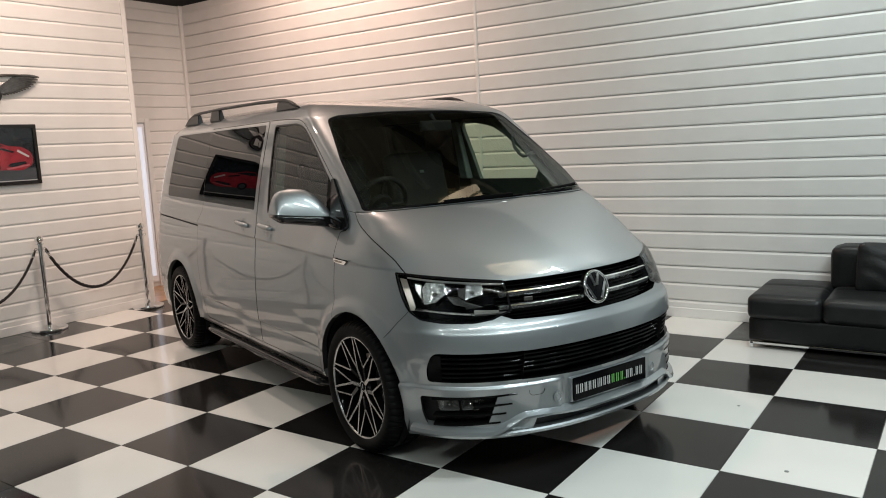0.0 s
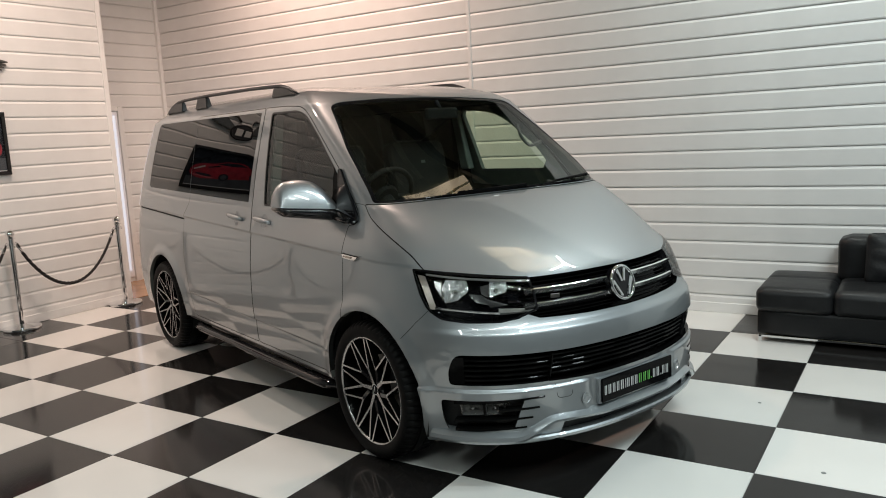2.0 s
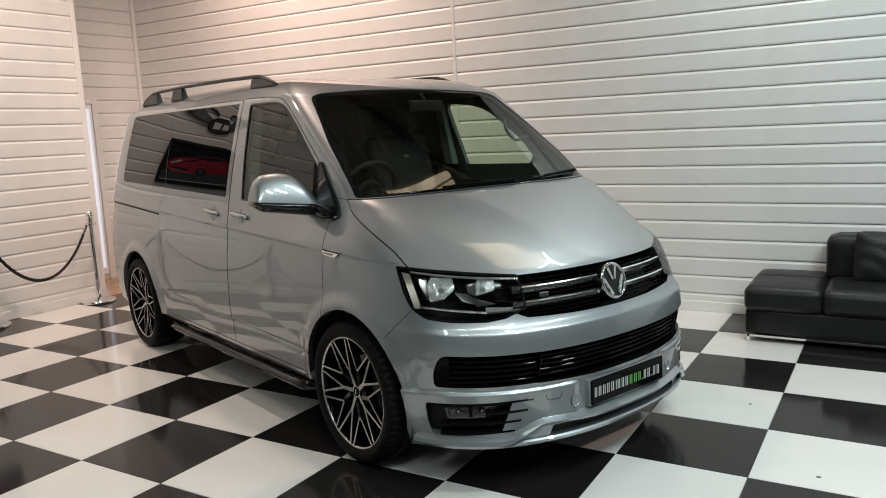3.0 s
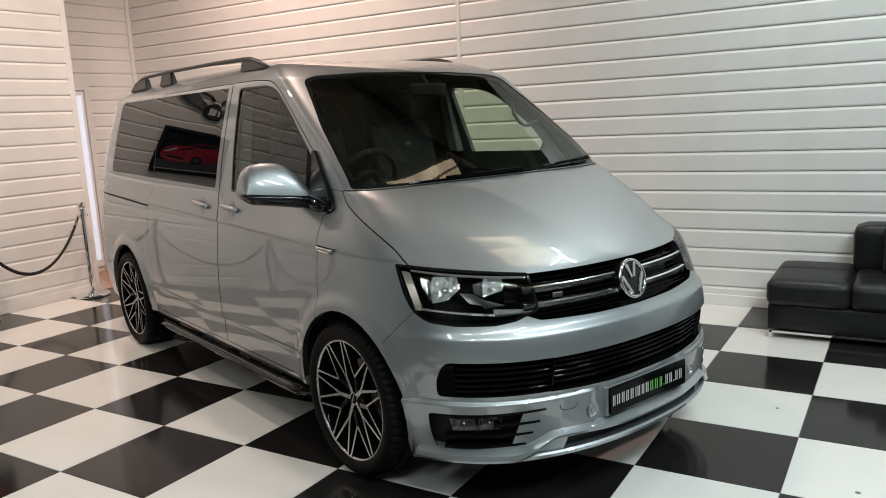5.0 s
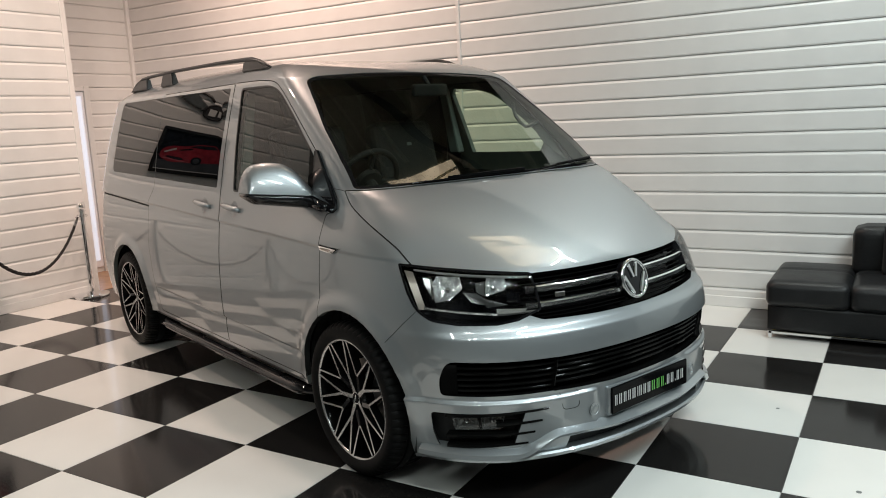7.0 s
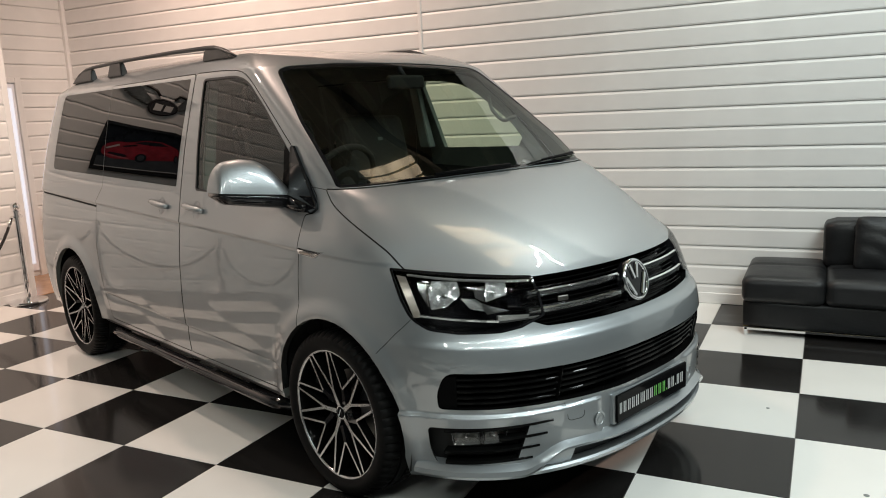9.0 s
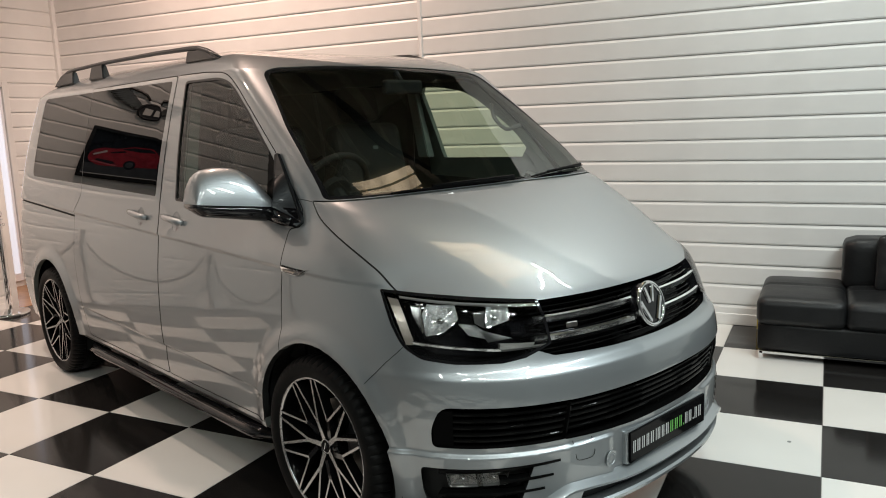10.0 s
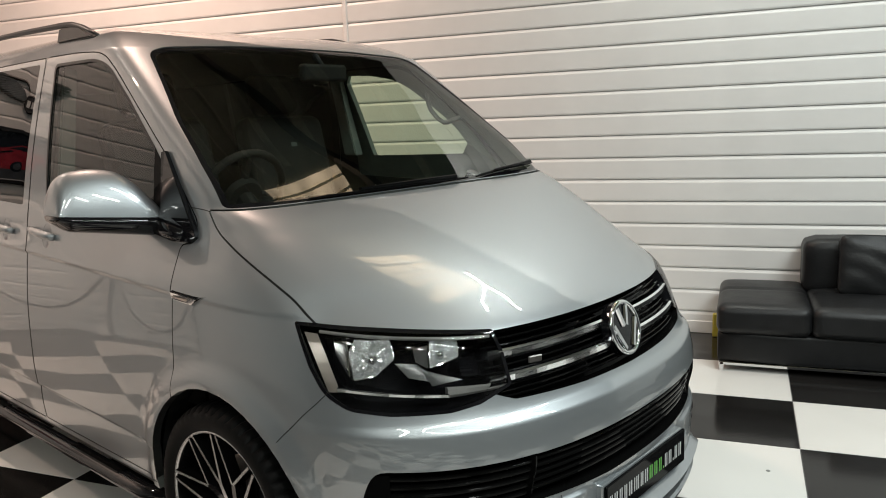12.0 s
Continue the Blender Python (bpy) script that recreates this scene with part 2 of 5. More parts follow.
def wall(name, label, x0, y0, x1, y1, top, mat="cladding"):
    return tagged(new(name, mesh_of(name, boxed(x0, y0, 0, x1, y1, top), M[mat])), label, "wall", kind="structure")


wall_north = wall("wall_north", "white shiplap-clad showroom wall with horizontal boards", RECESS - 0.2, NORTH, EAST + 0.2, NORTH + 0.2, TOP)
wall_west = wall("wall_west", "white shiplap-clad partition wall carrying a picture and emblem", WEST - 0.12, SOUTH, WEST, RECESS_Y - 0.004, EAVES - 0.3)
wall_recess = wall("wall_recess", "white shiplap-clad wall of the doorway recess", RECESS - 0.2, SOUTH, RECESS, NORTH, TOP)
wall_south = wall("wall_south", "plain dark grey wall closing the showroom", RECESS - 0.2, SOUTH - 0.2, EAST + 0.2, SOUTH, EAVES, "wall_dark")
wall_east = wall("wall_east", "plain dark grey wall closing the showroom", EAST, SOUTH, EAST + 0.2, BEYOND, EAVES, "wall_dark")

SEAM_X = 0.50
clad(wall_north, SEAM_X - RECESS, pose(RECESS, NORTH, 0))
clad(wall_north, EAST - SEAM_X, pose(SEAM_X, NORTH, 0))
clad(wall_west, RECESS_Y - SOUTH - 0.05, pose(WEST, SOUTH, 0, 0, 0, 90), top=EAVES - 0.35)
clad(wall_recess, NORTH - 3.56, pose(RECESS, 3.56, 0, 0, 0, 90), top=PHASE + 14 * PITCH + 0.05)


def trim(name, label, *b, mat="trim_white", bevel=0.004):
    return tagged(new(name, mesh_of(name, boxed(*b, bevel=bevel), M[mat])), label, "trim", kind="structure")


trim("trim", "narrow white cover strip over the board joint", SEAM_X - 0.018, NORTH - 0.019, 0.0, SEAM_X + 0.018, NORTH + 0.01, TOP)
trim("trim", "white corner cover strip of the partition wall", WEST - 0.125, RECESS_Y - 0.055, 0.0, WEST + 0.016, RECESS_Y + 0.004, EAVES - 0.298)
trim("trim", "white inner corner cover strip", RECESS, NORTH - 0.05, 0.0, RECESS + 0.05, NORTH, TOP)
for n, b in (("baseboard", (RECESS, NORTH - 0.018, 0.0, EAST, NORTH + 0.01, 0.085)), ("baseboard", (WEST - 0.01, SOUTH, 0.0, WEST + 0.018, RECESS_Y - 0.055, 0.085)),
             ("baseboard", (RECESS - 0.01, 3.57, 0.0, RECESS + 0.018, NORTH - 0.05, 0.085))):
    trim(n, "white painted skirting board along the wall", *b)

# the white door in the recess, with its casing
door = thing("door_1", "closed glossy white door in the recess", "door", kind="structure")
part("door_leaf", boxed(RECESS - 0.02, 2.66, 0.06, RECESS + 0.018, 3.49, 2.05, bevel=0.004), M["door_white"], door)
# added glowing sheet over the leaf, brightening the door; not a real pane
part("glow_panel", boxed(RECESS + 0.016, 2.74, 0.14, RECESS + 0.022, 3.455, 2.0, bevel=0.002), M["door_glow"], door, "glowing panel added to brighten the white door")
for b in ((RECESS - 0.01, 3.494, 0.0, RECESS + 0.034, 3.56, 2.11), (RECESS - 0.01, 2.60, 2.055, RECESS + 0.034, 3.494, 2.11), (RECESS - 0.01, 2.60, 0.0, RECESS + 0.034, 2.656, 2.055)):
    part("door_casing", boxed(*b, bevel=0.004), M["trim_white"], door)

# boards above the door casing
me = plank_mesh(NORTH - 2.2)
z = PHASE + 14 * PITCH
while z < TOP - 0.1:
    ob = new("plank", me)
    ob.matrix_world = pose(RECESS, 2.2, z, 0, 0, 90)
    ob.parent = wall_recess
    z += PITCH

# dark roof with rafters that runs on over the hall behind the cladding, and one translucent sheet
ceiling = tagged(new("ceiling", mesh_of("ceiling", boxed(RECESS - 0.3, SOUTH - 0.3, EAVES, EAST + 0.3, BEYOND + 0.1, EAVES + 0.1), M["roof_dark"])),
                 "dark corrugated metal showroom roof", "ceiling", kind="structure")
# translucent roof sheet with its ribs
skylight = thing("skylight", "ribbed translucent roof sheet letting daylight in", "skylight")
for k in range(5):
    x = 2.53 + 0.165 * k
    part("skylight_sheet", boxed(x, 2.66, EAVES - 0.03, x + 0.130, 4.50, EAVES - 0.004), M["skylight"], skylight)
for x in (-2.0, 4.6):
    tagged(new("rafter", mesh_of("rafter", boxed(x, SOUTH, EAVES - 0.28, x + 0.12, BEYOND, EAVES - 0.004), M["steel_dark"])), "dark steel rafter under the roof", "rafter", kind="structure")
# a slanting beam under the sheets
brace = tagged(new("rafter", mesh_of("rafter", boxed(-3.2, -0.035, -0.05, 3.2, 0.035, 0.05), M["steel_dark"])), "dark steel beam running aslant under the roof", "rafter", kind="structure")
brace.matrix_world = pose(0.2, 3.25, EAVES - 0.18, 0, 0, 28)
for y in np.arange(SOUTH + 0.4, BEYOND - 0.2, 0.62):
    tagged(new("purlin", mesh_of("purlin", boxed(RECESS, float(y), EAVES - 0.12, 2.3 if 2.3 < y < 5.6 else EAST, float(y) + 0.05, EAVES - 0.006), M["purlin"])), "painted metal purlin under the roof", "purlin", kind="structure")
# added dark walls that shut the hall against outside light
for n, b in (("upper_wall", (RECESS - 0.26, BEYOND - 0.05, 0, EAST + 0.2, BEYOND, EAVES)), ("upper_wall", (RECESS - 0.26, SOUTH, 0, RECESS - 0.2, BEYOND - 0.05, EAVES))):
    tagged(new(n, mesh_of(n, boxed(*b), M["wall_dark"])), "dark wall added to close the hall behind the cladding", "wall", kind="structure")


def tile_mesh(mat):
    bm = bmesh.new()
    h = TILE / 2 - 0.001
    outer = [bm.verts.new((x * h, y * h, -0.004)) for x, y in ((-1, -1), (1, -1), (1, 1), (-1, 1))]
    inner = [bm.verts.new((x * (h - 0.0015), y * (h - 0.0015), 0.0)) for x, y in ((-1, -1), (1, -1), (1, 1), (-1, 1))]
    bm.faces.new(inner)
    for k in range(4):
        bm.faces.new((outer[k], outer[(k + 1) % 4], inner[(k + 1) % 4], inner[k]))
    return mesh_of("tile", bm, M[mat])


TILES = [tile_mesh("white_tile"), tile_mesh("black_tile")]
rest = [bmesh.new(), bmesh.new()]
for i in range(-5, 15):
    for j in range(-12, 7):
        dark = 1 if i >= 9 or (j <= -2 and i <= 1) or (i == -5 and j <= 2) else (i + j) % 2
        if -3 <= j and i <= 9:
            ob = new("tile", TILES[dark])
            ob.matrix_world = pose((i + 0.5) * TILE, (j + 0.5) * TILE, 0)
            ob.parent = floor
        else:
            rest[dark].from_mesh(TILES[dark])
            rest[dark].verts.ensure_lookup_table()
            for v in rest[dark].verts[-8:]:
                v.co += Vector(((i + 0.5) * TILE, (j + 0.5) * TILE, 0))
for bm, mat in zip(rest, ("white_tile", "black_tile")):
    tagged(part("tile_field", bm, M[mat], floor), kind="stuff")

# ---- the van ----
def smooth_table(xs, ys):
    """A smooth curve through a short table (monotone cubic)."""
    xs, ys = np.array(xs, float), np.array(ys, float)
    h, d = np.diff(xs), np.diff(ys) / np.diff(xs)
    s = np.zeros_like(ys)
    s[0], s[-1] = d[0], d[-1]
    for k in range(1, len(xs) - 1):
        if d[k - 1] * d[k] > 0:
            w1, w2 = 2 * h[k] + h[k - 1], h[k] + 2 * h[k - 1]
            s[k] = (w1 + w2) / (w1 / d[k - 1] + w2 / d[k])

    def f(x):
        x = min(max(x, xs[0]), xs[-1])
        k = min(max(int(np.searchsorted(xs, x)) - 1, 0), len(xs) - 2)
        t = (x - xs[k]) / h[k]
        return ((1 + 2 * t) * (1 - t) ** 2 * ys[k] + t * (1 - t) ** 2 * h[k] * s[k] + t * t * (3 - 2 * t) * ys[k + 1] + t * t * (t - 1) * h[k] * s[k + 1])
    return f


def soft(t):
    t = min(max(t, 0.0), 1.0)
    return t * t * (3 - 2 * t)


AXLE = 3.008
ROOF_Z, CROWN = 1.80, 0.14
nose_low = smooth_table((0.20, 0.24, 0.30, 0.42, 0.50, 0.60, 0.714, 0.724, 0.742, 0.80, 0.86, 0.93, 1.0, 1.05, 1.10, 1.15, 1.20, 1.25, 1.272),
                        (0.86, 0.885, 0.892, 0.894, 0.894, 0.912, 0.893, 0.884, 0.864, 0.836, 0.815, 0.780, 0.672, 0.57, 0.462, 0.35, 0.235, 0.112, 0.05))
nose_high = smooth_table((1.272, 1.40, 1.55, 1.70, 1.80), (0.05, -0.113, -0.313, -0.513, -0.650))
half_width = smooth_table((0.20, 0.30, 0.45, 0.60, 0.80, 1.0, 1.10, 1.23, 1.4, 1.6, 1.70, 1.80), (0.885, 0.905, 0.925, 0.935, 0.930, 0.910, 0.895, 0.878, 0.8566, 0.8218, 0.8010, 0.7795))
turn_x = smooth_table((0.20, 0.70, 1.0, 1.272, 1.5, 1.80), (-0.10, -0.10, -0.30, -0.46, -0.68, -0.98))
side_power = smooth_table((0.20, 0.70, 1.0, 1.25, 1.45, 1.80), (3.6, 3.6, 4.0, 7.5, 13, 13))
nose_power = smooth_table((0.20, 0.70, 1.0, 1.1, 1.2, 1.272, 1.4, 1.5, 1.80), (2.3, 2.3, 2.25, 2.7, 4.2, 6.5, 5.6, 5.2, 4.6))
tail_x = smooth_table((0.20, 0.60, 1.1, 1.3, 1.80), (-3.87, -3.90, -3.88, -3.84, -3.66))


def nose(z):
    return nose_low(z) if z <= 1.272 else nose_high(z)


def resample(points, count):
    p = np.array(points)
    d = np.concatenate([[0], np.cumsum(np.linalg.norm(np.diff(p, axis=0), axis=1))])
    t = np.linspace(0, d[-1], count)
    return np.stack([np.interp(t, d, p[:, k]) for k in range(p.shape[1])], 1)


N_FRONT, N_SIDE, N_TAIL = 72, 120, 26


def outline(z):
    """The plan of one level, on the side of negative y, from the nose to the tail."""
    xf, w, xc, n, k, xt = nose(z), half_width(z), turn_x(z), nose_power(z), side_power(z), tail_x(z)
    a = np.linspace(0, math.pi / 2, 400)
    front = np.stack([xc + (xf - xc) * np.cos(a) ** (2 / k), -w * np.sin(a) ** (2 / n)], 1)
    xb = xt + 0.55
    tail = np.stack([xb - (xb - xt) * np.sin(a) ** (2 / 5.0), -w * np.cos(a) ** (2 / 5.0)], 1)
    front[0], front[-1], tail[0], tail[-1] = (xf, 0), (xc, -w), (xb, -w), (xt, 0)
    side = np.stack([np.linspace(xc, xb, N_SIDE), np.full(N_SIDE, -w)], 1)
    line = np.concatenate([resample(front, N_FRONT)[:-1], side, resample(tail, N_TAIL)[1:]])
    # the cab draws in towards the nose above the waist
    t = np.clip((line[:, 0] + 1.40) / 1.10, 0, 1)
    line[:, 1] *= 1 - 0.047 * soft((z - 1.03) / 0.22) * t ** 1.4
    return line


def pressed(x, y, z):
    """Wheel-arch lips, pressed lines and the apron's step, as a move of one point of the skin outwards."""
    out = 0.0
    if z > 1.2:
        out -= 0.030 * (z - 1.2) * min(max((-1.3 - x) / 1.8, 0.0), 1.0)
    if abs(y) > 0.6:
        for cx in (0.0, -AXLE):
            r = math.hypot(x - cx, z - 0.365)
            out += 0.020 * soft(1 - (r - 0.41) / 0.075) if z > 0.15 else 0
        line = 1.0095 - 0.0305 * x
        if x < 0.40 and z > line - 0.004:
            out += 0.009 * soft((z - line + 0.004) / 0.010) * math.exp(-(z - line) / 0.10) * (0.45 + 0.55 * soft((0.1 - x) / 0.3)) * soft((0.40 - x) / 0.12)
        low = 0.4741 - 0.0198 * x
        if -2.5 < x < -0.35:
            fade = soft((x + 2.5) / 0.1) * soft((-0.35 - x) / 0.1)
            out -= fade * 0.012 * soft((low - z + 0.004) / 0.012) * math.exp(-max(low - z, 0) / 0.06)
    if x > 0.1 and z < 0.47:
        out += 0.014 * soft((0.468 - z) / 0.012) * soft((x - 0.25) / 0.12)
    return out


def skin_points():
    levels = np.concatenate([np.arange(0.20, 0.44, 0.016), np.arange(0.44, 0.56, 0.005), np.arange(0.56, 0.68, 0.015), np.arange(0.68, 0.78, 0.005),
                             np.arange(0.78, 0.93, 0.015), np.arange(0.93, 1.272, 0.006), np.arange(1.272, ROOF_Z, 0.016), [ROOF_Z]])
    rows = []
    for z in levels:
        half = [Vector((x, y, z)) for x, y in outline(float(z))]
        for p, q in zip(half, half[1:] + half[-1:]):
            if abs(p.y) > 0.3:
                d = Vector((q.y - p.y, p.x - q.x, 0))
                d = Vector((0.0, -1.0, 0)) if d.length < 1e-6 else d.normalized()
                if d.y > 0:
                    d = -d
                side = Vector((0, -1, 0)) if p.x < 0.1 else d
                p += side * pressed(p.x, p.y, p.z)
        rows.append(half)
    last = rows[-1]
    for s in (0.994, 0.985, 0.97, 0.95, 0.92, 0.88, 0.83, 0.76, 0.68, 0.58, 0.46, 0.34, 0.22, 0.10, 0.0):
        rows.append([Vector((-2.2 + (p.x + 2.2) * (0.35 * s + 0.65 * s ** 1.0), p.y * s, ROOF_Z + CROWN * (1 - s ** 6))) for p in last])
    return rows


def skin():
    rows = skin_points()
    bm = bmesh.new()
    grid = []
    for half in rows:
        right = [bm.verts.new(p) for p in half]
        left = [bm.verts.new((p.x, -p.y, p.z)) for p in half[1:-1]]
        grid.append(right + left[::-1])
    for a, b in zip(grid, grid[1:]):
        m = len(a)
        for k in range(m):
            j = (k + 1) % m
            bm.faces.new((a[k], b[k], b[j], a[j]))
    bmesh.ops.remove_doubles(bm, verts=bm.verts, dist=0.0006)
    bmesh.ops.recalc_face_normals(bm, faces=bm.faces)
    up = max(bm.faces, key=lambda f: f.calc_center_median().z)
    up.normal_update()
    if up.normal.z < 0:
        bmesh.ops.reverse_faces(bm, faces=bm.faces)
    return bm


VAN = pose(2.224, 1.459, 0, 0, 0, -20.0)
van = thing("van", "lowered silver panel van with black alloy wheels on checkered floor", "van", VAN)
SKIN = skin()
from mathutils.bvhtree import BVHTree
SKIN.normal_update()
SKIN.verts.ensure_lookup_table()
BASE_TREE = BVHTree.FromBMesh(SKIN)
BASE_V = [v.co.copy() for v in SKIN.verts]
BASE_N = [v.normal.copy() for v in SKIN.verts]
SKIN.faces.ensure_lookup_table()
BASE_F = [[v.index for v in f.verts] for f in SKIN.faces]


def skin_normal(p):
    """The smooth normal of the whole skin at the place nearest to p."""
    q, n, k, d = BASE_TREE.find_nearest(p)
    total = Vector()
    for i in BASE_F[k]:
        total += BASE_N[i] / (1e-5 + (BASE_V[i] - q).length)
    return total.normalized() if total.length > 1e-6 else n


def skin_at(p, way):
    """Where a line from p along way meets the skin."""
    q, n, k, d = BASE_TREE.ray_cast(Vector(p), Vector(way).normalized())
    return q


def front_at(y, z, off=0.0):
    q = skin_at((3.0, y, z), (-1, 0, 0))
    return q + skin_normal(q) * off


def side_at(x, z, off=0.0, s=-1):
    q = skin_at((x, 3.0 * s, z), (0, -s, 0))
    return q + skin_normal(q) * off


def corner_at(u, z, off=0.0, s=-1):
    """The skin in a diagonal view of a front corner; u runs from the side to the nose."""
    d = Vector((1, s, 0)).normalized()
    q = skin_at(d * 4 + Vector((1, -s, 0)).normalized() * u + Vector((0, 0, z)), -d)
    return q + skin_normal(q) * off


def inside(p, poly):
    hit, n = False, len(poly)
    for k in range(n):
        (x0, y0), (x1, y1) = poly[k], poly[(k + 1) % n]
        if (y0 > p[1]) != (y1 > p[1]) and p[0] < (x1 - x0) * (p[1] - y0) / (y1 - y0) + x0:
            hit = not hit
    return hit


def rounded(points, radius, steps=4):
    """A polygon with its corners rounded."""
    out, n = [], len(points)
    for k in range(n):
        a, b, c = (Vector(points[(k + j) % n]) for j in (-1, 0, 1))
        r = radius[k] if isinstance(radius, (list, tuple)) else radius
        r = min(r, 0.45 * (a - b).length, 0.45 * (c - b).length)
        if r < 1e-4:
            out.append(tuple(b))
            continue
        p, q = b + (a - b).normalized() * r, b + (c - b).normalized() * r
        for t in np.linspace(0, 1, steps + 1):
            out.append(tuple((1 - t) ** 2 * p + 2 * t * (1 - t) * b + t * t * q))
    return out


def inset(poly, d):
    """The polygon moved inwards by d."""
    n = len(poly)
    area = sum(poly[k][0] * poly[(k + 1) % n][1] - poly[(k + 1) % n][0] * poly[k][1] for k in range(n))
    out = []
    for k in range(n):
        a, b, c = (Vector(poly[(k + j) % n]) for j in (-1, 0, 1))
        e, f = (b - a).normalized(), (c - b).normalized()
        m = Vector((-e.y - f.y, e.x + f.x))
        m = m.normalized() if m.length > 1e-6 else Vector((-e.y, e.x))
        m /= max(0.5, m.dot(Vector((-e.y, e.x))))
        out.append(tuple(b + m * d * (1 if area > 0 else -1)))
    return out


# ways of looking at the skin: two axes of the drawing, and which part of the skin is meant
class View:
    def __init__(self, u, v, keep):
        self.u, self.v, self.keep = Vector(u).normalized(), Vector(v), keep
        self.d = self.u.cross(self.v)

    def flat(self, p):
        return (p.dot(self.u), p.dot(self.v))


def side_view(s):
    return View((1, 0, 0), (0, 0, 1), lambda p: p.y * s > 0.5)


def corner_view(s):
    return View((1, -s, 0), (0, 0, 1), lambda p: p.y * s > 0 and p.x + p.y * s > 0.9)


FRONT = View((0, 1, 0), (0, 0, 1), lambda p: p.x > 0.4)
SCREEN = View((0, 1, 0), (0, 0, 1), lambda p: p.x > -1.1 and p.z > 1.2)
WINGS = View((1, 0, 0), (0, 0, 1), lambda p: p.x > -0.15 and 0.925 < p.z < 1.29)


def take(bm, view, poly):
    """Cuts a drawn outline out of a skin, along its exact edge, and gives back the piece."""
    us, vs = [p[0] for p in poly], [p[1] for p in poly]
    lo, hi = (min(us) - 0.06, min(vs) - 0.06), (max(us) + 0.06, max(vs) + 0.06)

    def near(f):
        c = f.calc_center_median()
        if not view.keep(c):
            return False
        a, b = view.flat(c)
        return lo[0] < a < hi[0] and lo[1] < b < hi[1]
    faces = [f for f in bm.faces if near(f)]
    n = len(poly)
    for k in range(n):
        a, b = Vector(poly[k]), Vector(poly[(k + 1) % n])
        e = b - a
        if e.length < 1e-5:
            continue
        e.normalize()
        co = view.u * a.x + view.v * a.y
        no = view.u * -e.y + view.v * e.x
        mid, reach = (a + b) / 2, (b - a).length / 2 + 0.05
        close = [f for f in faces if f.is_valid and min((Vector(view.flat(v.co)) - mid).length for v in f.verts) < reach]
        geom = list({v for f in close for v in f.verts}) + list({g for f in close for g in f.edges}) + close
        res = bmesh.ops.bisect_plane(bm, geom=geom, dist=1e-6, plane_co=co, plane_no=no)
        known = set(faces)
        faces += [f for f in res["geom"] if isinstance(f, bmesh.types.BMFace) and f not in known]
    faces = [f for f in faces if f.is_valid]
    cut = [f for f in faces if inside(view.flat(f.calc_center_median()), poly)]
    out, made = bmesh.new(), {}
    for f in cut:
        vs = []
        for v in f.verts:
            if v not in made:
                made[v] = out.verts.new(v.co)
            vs.append(made[v])
        out.faces.new(vs)
    bmesh.ops.delete(bm, geom=cut, context="FACES")
    return out


def lining(bm, parent, mat, depth=0.028):
    """The dark trim behind a panel, joined to the panel's edges."""
    out, inner, outer = bmesh.new(), {}, {}
    for f in bm.faces:
        c = f.calc_center_median()
        if c.z < 0.30 or c.x > 0.45 and c.z < 0.72:
            continue
        for v in f.verts:
            if v not in inner:
                inner[v] = out.verts.new(v.co - skin_normal(v.co) * depth)
        out.faces.new([inner[v] for v in reversed(f.verts)])
    for e in bm.edges:
        if len(e.link_faces) == 1 and e.verts[0] in inner and e.verts[1] in inner:
            a, b = e.verts
            for v in (a, b):
                if v not in outer:
                    outer[v] = out.verts.new(v.co - skin_normal(v.co) * 0.002)
            out.faces.new((outer[a], outer[b], inner[b], inner[a]))
    return part("trim_panel", out, M[mat], parent, "dark inner trim" if mat == "interior" else "grey inner lining", smooth=False)


def skin_part(name, bm, mat, parent, label="", push=0.0, lined=False, inward=False, flat=0.0):
    """A piece of the skin as a part, shaded as the whole smooth skin."""
    copy = bm.copy() if lined else None
    normals = []
    for v in bm.verts:
        n = skin_normal(v.co)
        normals.append(n)
    for v, n in zip(bm.verts, normals):
        v.co += n * push
    bmesh.ops.recalc_face_normals(bm, faces=bm.faces)
    big = max(bm.faces, key=lambda f: f.calc_area())
    bm.verts.index_update()
    if big.normal.dot(normals[big.verts[0].index]) < 0:
        bmesh.ops.reverse_faces(bm, faces=bm.faces)
    if inward:
        bmesh.ops.reverse_faces(bm, faces=bm.faces)
        normals = [-n for n in normals]
    if flat:
        mean = sum(normals, Vector()).normalized()
        normals = [(mean * flat + n * (1 - flat)).normalized() for n in normals]
    ob = new(name, mesh_of(name, bm, mat, True))
    ob.data.normals_split_custom_set_from_vertices(normals)
    ob.parent = parent
    if label:
        tagged(ob, label)
    if copy:
        lining(copy, ob, "headlining" if name == "body" else "interior")
        copy.free()
    return ob


def with_gap(bm, view, poly, gap=0.0045):
    """A panel with its shut line: the panel, and the sunk strip round it."""
    strip = take(bm, view, poly)
    return take(strip, view, inset(poly, gap)), strip


def sunk(name, strips, mat, parent, depth=0.008):
    """Shut-line strips joined, set in from the skin."""
    bm = bmesh.new()
    for s in strips:
        tmp = bpy.data.meshes.new("strip")
        s.to_mesh(tmp)
        s.free()
        bm.from_mesh(tmp)
        bpy.data.meshes.remove(tmp)
    for piece in islands(bm):
        skin_part(name, piece, mat, parent, push=-depth)


